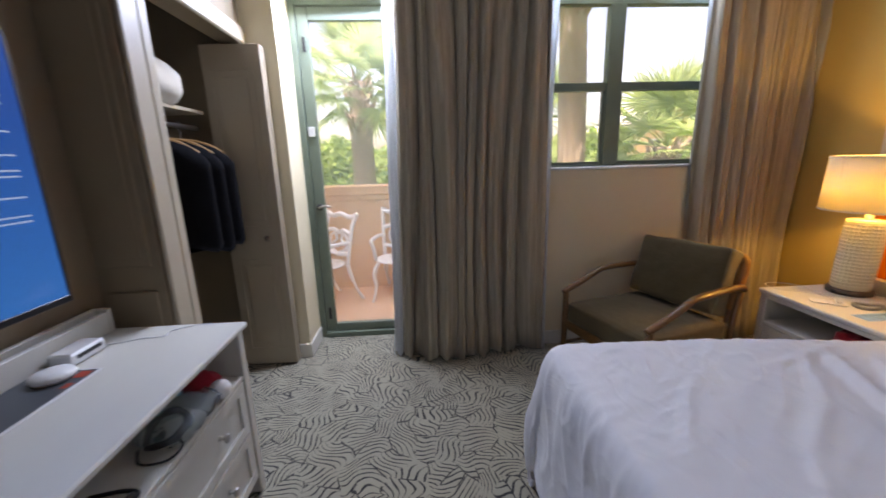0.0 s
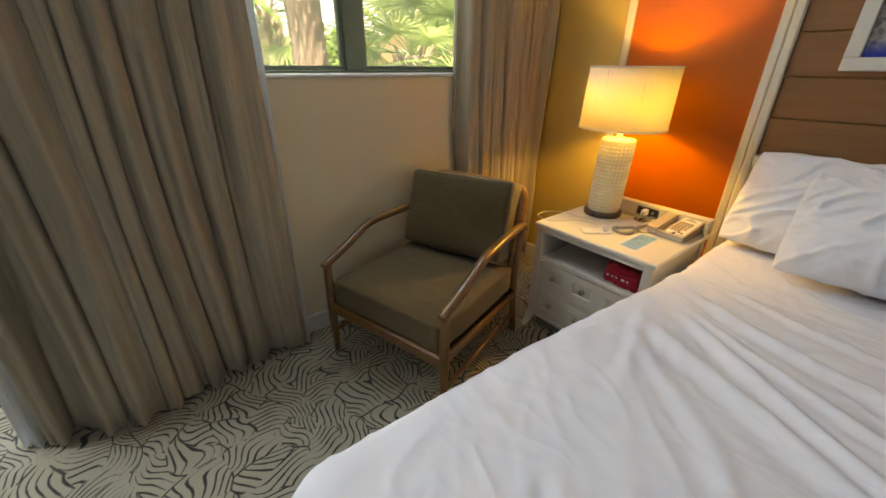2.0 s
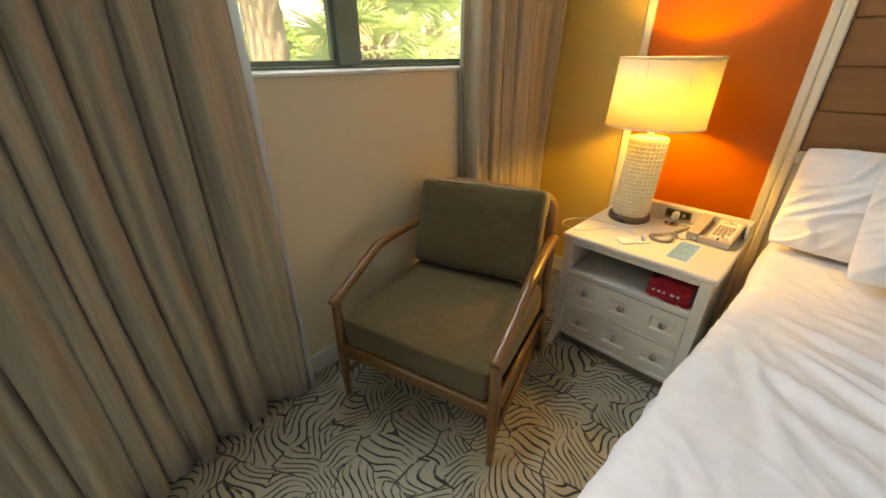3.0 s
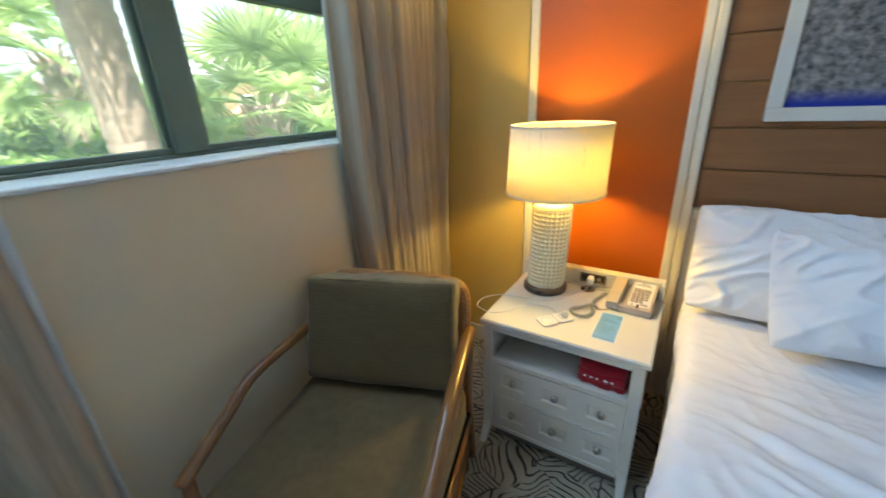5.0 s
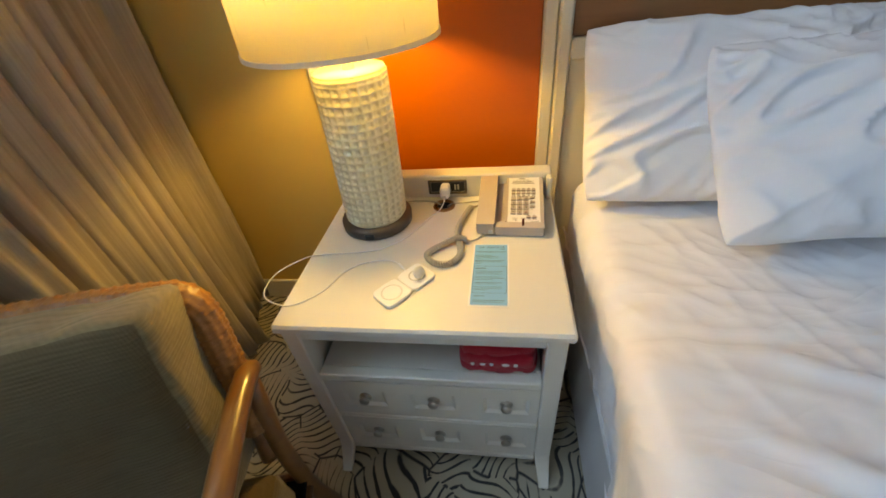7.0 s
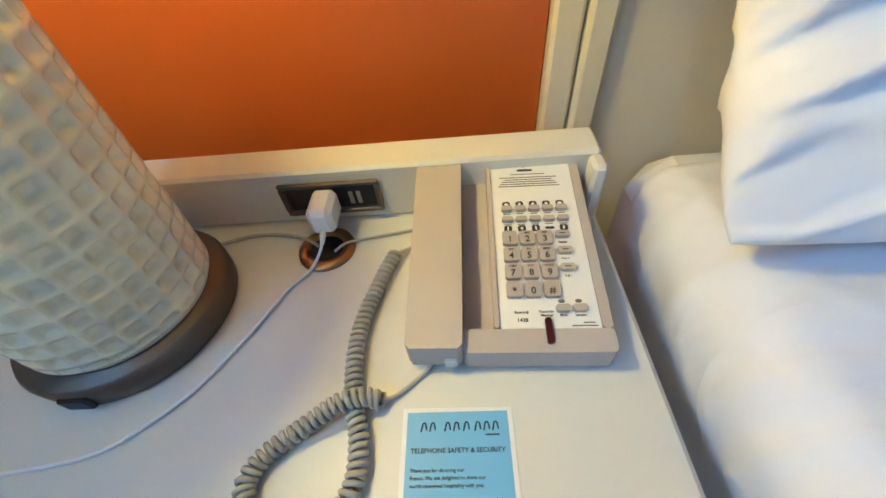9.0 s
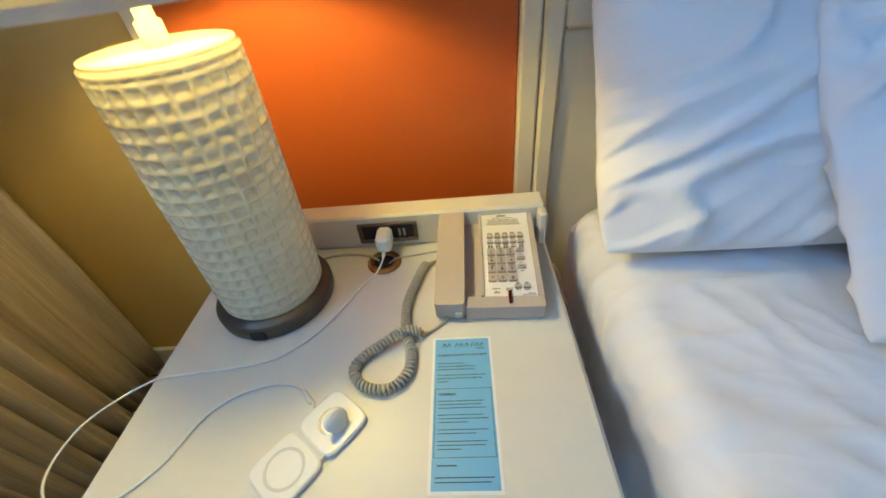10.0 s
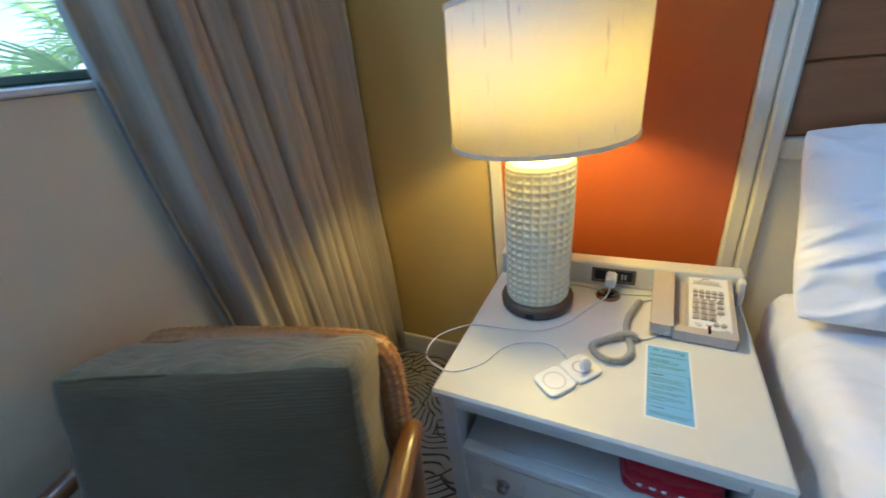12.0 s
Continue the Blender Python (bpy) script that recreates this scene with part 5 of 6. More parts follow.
def armchair():
    t = thing("armchair", (0.991, 2.391, 0), "low walnut armchair with grey-brown cushions and rattan bound back", "chair", world=False)
    t.rotation_euler = (0, 0, radians(-74.2))
    # local: x from its right arm to its left, y to the back, front legs on y = 0
    hw = 0.352
    for s in (-1, 1):
        part("front_leg", tube([(s * hw, 0.015, 0), (s * hw, 0.015, 0.10), (s * hw, 0.018, 0.28), (s * hw, 0.02, 0.515)], [0.014, 0.018, 0.022, 0.019], 12), CHAIR_WOOD, t, smooth=True)
        part("rear_leg", tube(smooth_line([(s * 0.325, 0.735, 0), (s * 0.325, 0.70, 0.22), (s * 0.322, 0.70, 0.42), (s * 0.318, 0.745, 0.62)]), 0.019, 12), CHAIR_WOOD, t, smooth=True)
        arm = smooth_line([(s * hw, -0.004, 0.508), (s * (hw + 0.001), 0.05, 0.527), (s * (hw + 0.002), 0.17, 0.575), (s * (hw + 0.001), 0.27, 0.622), (s * (hw - 0.003), 0.34, 0.643), (s * (hw - 0.014), 0.50, 0.650), (s * (hw - 0.024), 0.66, 0.652), (s * (hw - 0.026), 0.735, 0.648), (s * (hw - 0.034), 0.765, 0.630)], 6)
        part("armrest", tube(arm, [0.020] * 3 + [0.023] * (len(arm) - 3), 14, flat=0.82), CHAIR_WOOD, t, smooth=True)
        part("side_rail", tube([(s * hw, 0.02, 0.285), (s * 0.322, 0.70, 0.255)], 0.016, 10, flat=1.3), CHAIR_WOOD, t, smooth=True)
        part("stretcher", tube([(s * hw, 0.02, 0.125), (s * 0.325, 0.715, 0.125)], 0.011, 10), CHAIR_WOOD, t, smooth=True)
    part("front_rail", box(-hw, hw, 0.0, 0.032, 0.245, 0.305, r=0.008), CHAIR_WOOD, t)
    part("back_rail", box(-0.32, 0.32, 0.69, 0.715, 0.235, 0.29, r=0.008), CHAIR_WOOD, t)
    part("seat_deck", box(-0.335, 0.335, 0.033, 0.688, 0.285, 0.297, r=0.004), BLACK_CLOTH, t)
    half_bow = [(0.296, 0.690, 0.42), (0.291, 0.736, 0.55), (0.288, 0.772, 0.69), (0.282, 0.795, 0.765), (0.262, 0.806, 0.800), (0.215, 0.810, 0.809), (0.10, 0.812, 0.813)]
    bow = smooth_line([(-x, y, z) for x, y, z in half_bow] + half_bow[::-1], 10)
    back = part("back_bow", tube(bow, 0.018, 12), CHAIR_WOOD, t, smooth=True)
    rattan_binding(back, bow[6:-6], 0.029, 0.028)
    # woven cane back between the posts
    for k in range(15):
        z = 0.44 + 0.024 * k
        y = 0.704 + (z - 0.42) * 0.30
        part("cane_strand", tube([(-0.282, y, z), (-0.1, y + 0.004 * (-1) ** k, z), (0.1, y - 0.004 * (-1) ** k, z), (0.282, y, z)], 0.006, 6), RATTAN, t, smooth=True)
    boxed("seat_cushion", 0.655, 0.64, 0.140, Matrix.Translation((0, 0.335, 0.369)), 0.022, 0.014, 24, 3.0, 0.004, t, "thick grey-brown seat cushion", CHAIR_CLOTH)
    m = Matrix.Translation((-0.016, 0.678, 0.657)) @ Matrix.Rotation(radians(4.5), 4, "Z") @ Matrix.Rotation(radians(90 - 17), 4, "X")
    b = boxed("back_cushion", 0.594, 0.412, 0.160, m, 0.026, 0.020, 30, 5.0, 0.012, t, "plump grey-brown back cushion")
    for side in (0.080, -0.080):
        loop = []
        for i in range(65):
            a = 2 * math.pi * i / 64
            ca, sa = math.cos(a), math.sin(a)
            q = (abs(ca) ** 9 + abs(sa) ** 9) ** (-1 / 9)
            loop.append(m @ Vector((0.282 * q * ca, 0.195 * q * sa, side * 0.90)))
        part("piping", tube(loop, 0.0034, 6), CHAIR_CLOTH, b, "", smooth=True)


armchair()

# ---- closet ----


def bifold():
    t = thing("bifold_door", (-1.2, 2.90, 0.012), "panelled bifold closet door standing folded open, cream darkened for shade", "door")
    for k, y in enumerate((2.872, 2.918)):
        d = part("leaf", box(-1.375, -1.02, y, y + 0.034, 0.012, 2.145, r=0.003), DOOR_CREAM_SHADE, t)
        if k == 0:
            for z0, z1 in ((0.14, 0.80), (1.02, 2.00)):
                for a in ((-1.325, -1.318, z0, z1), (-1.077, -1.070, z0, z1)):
                    part("moulding", box(a[0], a[1], y - 0.006, y, a[2], a[3], r=0.003), DOOR_CREAM_SHADE, d)
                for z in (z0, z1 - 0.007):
                    part("moulding", box(-1.318, -1.077, y - 0.006, y, z, z + 0.007, r=0.003), DOOR_CREAM_SHADE, d)
                part("raised_field", box(-1.285, -1.11, y - 0.008, y, z0 + 0.045, z1 - 0.045, r=0.007), DOOR_CREAM_SHADE, d)
            kn = lathe([(0, 0), (0.008, 0), (0.007, 0.012), (0.018, 0.018), (0.020, 0.026), (0.014, 0.033), (0, 0.034)], seg=18)
            bmesh.ops.transform(kn, matrix=pose(-1.112, y, 0.945, 90, 0, 0), verts=kn.verts)
            part("knob", kn, BRONZE, d, "dark round knob", smooth=True)


bifold()


def closet_things():
    s = thing("closet_shelf", (-1.5, 2.4, 1.72), "closet shelf in tan darkened for shade, with a steel hanging rail", "shelf")
    part("board", box(-1.849, -1.40, 1.972, 2.86, 1.74, 1.76, r=0.002), CLOSET_TRIM_SHADE, s)
    part("rail", tube([(-1.46, 1.975, 1.66), (-1.46, 2.86, 1.66)], 0.014, 12), STEEL, s, smooth=True)
    # pillow cotton toned down to beige, with the closet's dimness in its colour
    ob = part("spare_pillow", box_cushion(0.38, 0.52, 0.21, Matrix.Translation((-1.55, 2.38, 1.872)), 0.08, 0.03, 14, 2.0, 0.02), surf("shade_toned_cotton", (0.50, 0.45, 0.37), (0.56, 0.51, 0.43), 6, 0.9, 0.3, 500), smooth=True)
    tagged(ob, "spare pillow on the closet shelf, toned down to beige for shade", "pillow")
    for k, y in enumerate((2.40, 2.54, 2.68)):
        h = thing("clothes_hanger", (-1.46, y, 1.66), "curved wooden hanger on the closet rail", "hanger", "closet hangers")
        part("bar", tube(smooth_line([(-1.24, y + 0.03, 1.50), (-1.33, y + 0.01, 1.555), (-1.46, y, 1.58), (-1.59, y - 0.01, 1.555), (-1.69, y - 0.03, 1.50)]), 0.013, 8, flat=0.6), HANGER_WOOD, h, smooth=True)
        part("hook", tube(smooth_line([(-1.46, y, 1.585), (-1.46, y, 1.63), (-1.48, y, 1.655), (-1.465, y, 1.682), (-1.44, y, 1.665)]), 0.0025, 6), STEEL, h, smooth=True)

    def garment(y, w, z0, z1, seed, label):
        bm = bmesh.new()
        rows, cols = 18, 40
        g = []
        for j in range(rows + 1):
            f = j / rows
            z = z1 + (z0 - z1) * f
            half = w * (0.35 + 0.65 * min(1.0, f * 5) ** 0.6)
            ring = []
            for i in range(cols):
                a = 2 * math.pi * i / cols
                th = 0.088 + 0.025 * f + 0.018 * math.sin(7 * a + seed) * f + 0.02 * noise.noise(Vector((math.cos(a) * 2, f * 4, seed)))
                ring.append(bm.verts.new((-1.46 + half * math.cos(a), y + th * math.sin(a), z + 0.02 * math.sin(5 * a) * f)))
            g.append(ring)
        for a, b in zip(g, g[1:]):
            for i in range(cols):
                bm.faces.new((a[i], a[(i + 1) % cols], b[(i + 1) % cols], b[i]))
        bm.faces.new(g[0])
        bm.faces.new(g[-1][::-1])
        ob = part("hanging_garment", bm, BLACK_CLOTH, smooth=True)
        tagged(ob, label, "garment", "hung clothes")
    for y, z0 in ((2.40, 0.99), (2.54, 0.96), (2.68, 0.97)):
        garment(y, 0.28, z0, 1.565, y * 3, "black garment hanging from a wooden hanger in the closet")
    bag = part("duffel_bag", cushion(0.42, 0.5, 0.46, Matrix.Translation((-1.46, 2.28, 0.235)), 4.0, 0.2, 0.012, 24, 8.0), BLACK_CLOTH, smooth=True)
    tagged(bag, "soft black bag on the closet floor", "bag")


closet_things()

# ---- dresser with the television ----
RX0, RX1, RY0, RY1, RZ = -1.395, -0.82, -0.25, 1.785, 0.80


def dresser():
    t = thing("dresser", (-1.1, 0.77, 0), "long white dresser with an open shelf over drawers", "dresser")
    part("top", box(RX0, RX1, RY0, RY1, RZ - 0.024, RZ, r=0.006), WHITE_WOOD, t)
    part("side_panel", box(RX0 + 0.01, RX1 - 0.02, RY1 - 0.055, RY1 - 0.012, 0.0, RZ - 0.0245, r=0.004), WHITE_WOOD, t)
    part("side_panel", box(RX0 + 0.01, RX1 - 0.02, RY0 + 0.012, RY0 + 0.055, 0.0, RZ - 0.0245, r=0.004), WHITE_WOOD, t)
    part("back_panel", box(RX0 + 0.002, RX0 + 0.012, RY0 + 0.056, RY1 - 0.056, 0.05, RZ - 0.025, r=0.002), WHITE_WOOD, t)
    part("shelf", box(RX0 + 0.012, RX1 - 0.024, RY0 + 0.0555, RY1 - 0.0555, 0.565, 0.585, r=0.003), WHITE_WOOD, t)
    part("divider", box(RX0 + 0.012, RX1 - 0.026, 0.752, 0.776, 0.5855, RZ - 0.025, r=0.003), WHITE_WOOD, t)
    for a, b in ((RY0 + 0.058, 0.76), (0.766, RY1 - 0.058)):
        for z0, z1 in ((0.33, 0.562), (0.09, 0.325)):
            d = part("drawer", box(RX0 + 0.05, RX1 - 0.034, a + 0.003, b - 0.003, z0, z1, r=0.002), WHITE_WOOD, t)
            x0, x1 = RX1 - 0.0335, RX1 - 0.024
            for za, zb in ((z0, z0 + 0.045), (z1 - 0.045, z1)):
                part("drawer_rail", box(x0, x1, a + 0.003, b - 0.003, za, zb, r=0.003), WHITE_WOOD, d)
            for ya, yb in ((a + 0.003, a + 0.055), (b - 0.055, b - 0.003)):
                part("drawer_stile", box(x0, x1, ya, yb, z0 + 0.0455, z1 - 0.0455, r=0.003), WHITE_WOOD, d)
            for f in (0.22, 0.78):
                kb = lathe([(0, 0), (0.012, 0), (0.006, 0.006), (0.006, 0.016), (0.016, 0.022), (0.017, 0.029), (0.010, 0.034), (0, 0.035)], seg=18)
                bmesh.ops.transform(kb, matrix=pose(x0, a + (b - a) * f, (z0 + z1) / 2 + 0.01, 0, 90, 0), verts=kb.verts)
                part("knob", kb, STEEL, d, "satin metal knob", smooth=True)
    part("gallery", join(box(-1.395, -1.375, RY0 + 0.1, 1.765, RZ + 0.001, RZ + 0.095, r=0.003), box(-1.374, -1.325, 1.745, 1.765, RZ + 0.001, RZ + 0.095, r=0.003), box(-1.345, -1.325, RY0 + 0.1, 1.7445, RZ + 0.001, RZ + 0.085, r=0.003)), WHITE_WOOD, t, "raised white cable tray")


dresser()


def television():
    t = thing("television", (-1.19, 0.98, 0.855), "flat black television showing a bright blue screen", "television")
    y0, y1, z0, z1, x = 0.12, 1.425, 1.045, 1.79, -1.15
    part("body", box(x - 0.045, x - 0.006, y0, y1, z0, z1, r=0.006), BLACK, t)
    part("bezel", join(box(x - 0.0055, x, y0, y1, z0, z0 + 0.020, r=0.002), box(x - 0.0055, x, y0, y1, z1 - 0.010, z1, r=0.002), box(x - 0.0055, x, y0, y0 + 0.010, z0 + 0.02, z1 - 0.01, r=0.001), box(x - 0.0055, x, y1 - 0.010, y1, z0 + 0.02, z1 - 0.01, r=0.001)), BLACK, t)
    s = part("screen", box(x - 0.0058, x - 0.002, y0 + 0.0101, y1 - 0.0101, z0 + 0.0201, z1 - 0.0101, r=0.0005), screen_material(), t, "glowing blue screen with rows of white text")
    text = glow("screen_text_glow", (0.35, 0.62, 1.0), 0.17)
    for z, w in ((1.70, 0.20), (1.62, 0.34), (1.60, 0.30), (1.53, 0.30), (1.47, 0.26), (1.43, 0.34), (1.415, 0.28), (1.36, 0.22), (1.31, 0.36), (1.295, 0.33)):
        part("screen_text", box(x - 0.002, x - 0.0015, 1.37 - w, 1.37, z, z + 0.0045, r=0.0002), text, s)
    part("stand", box(x - 0.035, x - 0.015, 0.60, 0.95, 0.862, z0, r=0.006), BLACK, t)
    part("foot", box(x - 0.048, x + 0.06, 0.50, 1.05, 0.8025, 0.863, r=0.006), BLACK, t)


television()


def dresser_clutter():
    b = thing("cable_box", (-1.275, 1.53, RZ), "small white set-top box with a dark front", "cable box")
    part("case", box(-1.315, -1.235, 1.46, 1.60, RZ + 0.003, RZ + 0.045, r=0.006), WHITE_PLASTIC, b)
    part("front", box(-1.2355, -1.233, 1.48, 1.58, RZ + 0.022, RZ + 0.036, r=0.001), BLACK, b)
    part("foot", box(-1.305, -1.245, 1.47, 1.59, RZ, RZ + 0.004, r=0.001), BLACK, b)
    card = thing("printed_booklet", (-1.228, 1.27, RZ), "glossy printed booklet lying on the dresser", "booklet")
    part("pages", box(-1.322, -1.133, 1.10, 1.448, RZ + 0.0005, RZ + 0.0035, r=0.001), PAPER, card)
    part("cover", box(-1.320, -1.143, 1.102, 1.440, RZ + 0.0036, RZ + 0.0044, r=0.0003), print_material("booklet_print", (0.10, 0.12, 0.14), (0.45, 0.42, 0.40), (0.08, 0.09, 0.10), 14.0), card, "dark glossy picture cover")
    for x0, x1, y0, y1 in ((-1.185, -1.15, 1.39, 1.43), (-1.17, -1.15, 1.33, 1.36)):
        part("cover_print", box(x0, x1, y0, y1, RZ + 0.0045, RZ + 0.0049, r=0.0001), RED_INK, card, "red printed patch")
    dish = part("soap_dish", lathe([(0, 0.0), (0.05, 0.0), (0.058, 0.012), (0.05, 0.022), (0.02, 0.028), (0, 0.029)], (-1.235, 1.39, RZ + 0.0056), 28), WHITE_PLASTIC, smooth=True)
    tagged(dish, "small round white dish on the booklet", "dish")
    c = thing("dresser_cable", (-1.15, 1.66, RZ), "thin white cable on the dresser top", "cable")
    part("wire", tube(smooth_line([(-1.27, 1.598, RZ + 0.012), (-1.22, 1.63, RZ + 0.003), (-1.15, 1.66, RZ + 0.003), (-1.08, 1.67, RZ + 0.003), (-1.08, 1.72, RZ + 0.003), (-1.02, 1.76, RZ + 0.003), (-0.97, 1.772, RZ + 0.003), (-0.94, 1.765, RZ + 0.003)]), 0.0018, 6), WHITE_PLASTIC, c, smooth=True)
    # swim things on the open shelf
    z = 0.586
    bag = thing("swim_bag", (-0.95, 1.50, z), "clear plastic bag of swim things on the open shelf", "bag")
    clear = Nodes("clear_vinyl").end(Base_Color=(0.75, 0.85, 0.85), Roughness=0.15, Transmission_Weight=0.85, IOR=1.2)
    part("pouch", cushion(0.17, 0.24, 0.085, Matrix.Translation((-0.905, 1.42, z + 0.044)), 3.0, 0.4, 0.016, 20, 3.0), clear, bag, smooth=True)
    part("towel", cushion(0.13, 0.14, 0.085, Matrix.Translation((-0.945, 1.585, z + 0.045)), 3.0, 0.5, 0.014, 18, 6.0), RED_CLOTH, bag, "bright red cloth", smooth=True)
    part("swim_float", cushion(0.10, 0.13, 0.075, Matrix.Translation((-0.985, 1.44, z + 0.090)) @ Matrix.Rotation(0.3, 4, "Y"), 3.0, 0.4, 0.010, 16, 2.0), plain("teal_vinyl", (0.05, 0.22, 0.26), 0.3), bag, "teal vinyl float", smooth=True)
    part("ball", lathe([(0.036 * math.sin(a), 0.036 - 0.036 * math.cos(a)) for a in [math.pi * i / 12 for i in range(13)]], (-0.855, 1.575, z + 0.001), 22), WHITE_PLASTIC, bag, "small white ball", smooth=True)
    part("goggles", tube(smooth_line([(-0.95, 1.31, z + 0.016), (-0.90, 1.30, z + 0.028), (-0.865, 1.34, z + 0.034), (-0.875, 1.40, z + 0.04), (-0.92, 1.42, z + 0.055), (-0.955, 1.37, z + 0.05), (-0.95, 1.31, z + 0.016)]), 0.011, 8), BLACK, bag, "dark goggles", smooth=True)
    part("goggle_strap", tube(smooth_line([(-0.865, 1.34, z + 0.03), (-0.845, 1.31, z + 0.012), (-0.86, 1.26, z + 0.006), (-0.93, 1.25, z + 0.006), (-0.97, 1.30, z + 0.012)]), 0.004, 6), BLACK, bag, smooth=True)
    g = thing("sunglasses", (-0.92, 1.10, z), "dark sunglasses on the open shelf", "glasses")
    part("frame", tube(smooth_line([(-0.86, 1.00, z + 0.010), (-0.855, 1.07, z + 0.022), (-0.86, 1.14, z + 0.010), (-0.91, 1.155, z + 0.008), (-0.985, 1.14, z + 0.008)]), 0.006, 8), BLACK, g, smooth=True)
    part("lens", cushion(0.05, 0.006, 0.035, Matrix.Translation((-0.858, 1.035, z + 0.019)) @ Matrix.Rotation(radians(90), 4, "Z"), 4, 0.3, 0, 8), BLACK, g, smooth=True)
    part("lens", cushion(0.05, 0.006, 0.035, Matrix.Translation((-0.858, 1.105, z + 0.019)) @ Matrix.Rotation(radians(90), 4, "Z"), 4, 0.3, 0, 8), BLACK, g, smooth=True)


dresser_clutter()

# ---- balcony ----
GZ = -0.45
structure("balcony_floor", sharp(-2.2, 0.75, 3.43, 4.87, -0.16, -0.03), TERRACOTTA, "terracotta painted balcony floor")
structure("balcony_wall", join(sharp(-2.2, 0.75, 4.67, 4.85, -0.03, 1.06), box(-2.22, 0.77, 4.635, 4.885, 1.06, 1.165, r=0.012), box(-2.2, 0.75, 4.655, 4.67, 1.0, 1.06, r=0.006)), STUCCO, "peach stucco balcony parapet with a moulded cap")
structure("balcony_side_wall", join(sharp(-2.36, -2.2, 3.43, 4.87, -0.4, 1.16), sharp(0.75, 0.9, 3.43, 4.87, -0.4, 1.16)), STUCCO, "peach stucco balcony side walls")
structure("balcony_ceiling", sharp(-2.36, 0.9, 3.43, 3.95, 2.80, 2.95), CEILING, "pale painted eave over the balcony door")
# upper strip is out of view, as high as keeps sun off the parapet
structure("facade", join(sharp(-6, -1.95, 3.43, 3.6, GZ, 6), sharp(2.9, 8, 3.3, 3.42, GZ, 6), sharp(-6, 8, 3.43, 3.6, 2.96, 5.0)), STUCCO, "peach stucco outer wall, its unseen upper part raised to shade the balcony")


def patio_chair(x, y, turn, label):
    t = thing("patio_chair", (x, y, -0.03), label, "chair", "balcony chairs", world=False)
    t.rotation_euler = (0, 0, radians(turn))
    # local: front along -y
    seat = bmesh.new()
    lathe([(0.0, 0.420), (0.20, 0.424), (0.225, 0.430), (0.235, 0.418), (0.20, 0.408), (0.0, 0.408)], (0, 0, 0), 28, seat)
    part("seat", seat, WHITE_METAL, t, smooth=True)
    for i in range(-3, 4):
        for j in range(-3, 4):
            if i * i + j * j < 11:
                part("seat_hole", lathe([(0, 0.4262), (0.012, 0.4262)], (i * 0.052, j * 0.052, 0), 8), PHONE_DARK, t)
    for s in (-1, 1):
        part("front_leg", tube(smooth_line([(s * 0.16, -0.17, 0.41), (s * 0.20, -0.21, 0.30), (s * 0.19, -0.20, 0.15), (s * 0.215, -0.235, 0.02), (s * 0.225, -0.25, 0.0)]), [0.022] * 12 + [0.014] * 8 + [0.018] * 5, 8), WHITE_METAL, t, smooth=True)
        part("rear_leg", tube(smooth_line([(s * 0.20, 0.17, 0.42), (s * 0.21, 0.20, 0.28), (s * 0.215, 0.26, 0.12), (s * 0.22, 0.33, 0.0)]), [0.022] * 8 + [0.016] * 6 + [0.02] * 5, 8), WHITE_METAL, t, smooth=True)
        part("back_post", tube(smooth_line([(s * 0.20, 0.17, 0.41), (s * 0.215, 0.20, 0.60), (s * 0.225, 0.245, 0.80), (s * 0.24, 0.285, 0.90), (s * 0.255, 0.295, 0.93)]), 0.021, 8), WHITE_METAL, t, smooth=True)
        part("armrest", tube(smooth_line([(s * 0.215, 0.215, 0.64), (s * 0.235, 0.08, 0.655), (s * 0.235, -0.10, 0.65), (s * 0.225, -0.17, 0.635), (s * 0.205, -0.165, 0.56), (s * 0.20, -0.13, 0.43)]), 0.019, 8), WHITE_METAL, t, smooth=True)
        part("scroll", tube(smooth_line([(s * 0.03, 0.20, 0.52), (s * 0.12, 0.215, 0.56), (s * 0.15, 0.225, 0.66), (s * 0.08, 0.235, 0.72), (s * 0.04, 0.232, 0.66), (s * 0.10, 0.225, 0.61)]), 0.0145, 8), WHITE_METAL, t, smooth=True)
    part("top_rail", tube(smooth_line([(-0.255, 0.295, 0.93), (-0.15, 0.285, 0.895), (0, 0.28, 0.925), (0.15, 0.285, 0.895), (0.255, 0.295, 0.93)]), 0.025, 8), WHITE_METAL, t, smooth=True)
    part("middle_rail", tube(smooth_line([(-0.222, 0.225, 0.72), (-0.1, 0.235, 0.76), (0, 0.235, 0.73), (0.1, 0.235, 0.76), (0.222, 0.225, 0.72)]), 0.022, 8), WHITE_METAL, t, smooth=True)
    part("lower_rail", tube(smooth_line([(-0.208, 0.19, 0.53), (0, 0.20, 0.50), (0.208, 0.19, 0.53)]), 0.022, 8), WHITE_METAL, t, smooth=True)


patio_chair(-1.115, 4.19, -44, "white cast metal patio chair with a scrolled back on the balcony")
patio_chair(-0.34, 4.33, -14, "white cast metal patio armchair facing the door")

# ---- garden beyond the balcony ----
structure("ground", sharp(-400, 400, 3.6, 800, GZ - 0.2, GZ), GRASS, "green lawn running to the distance")


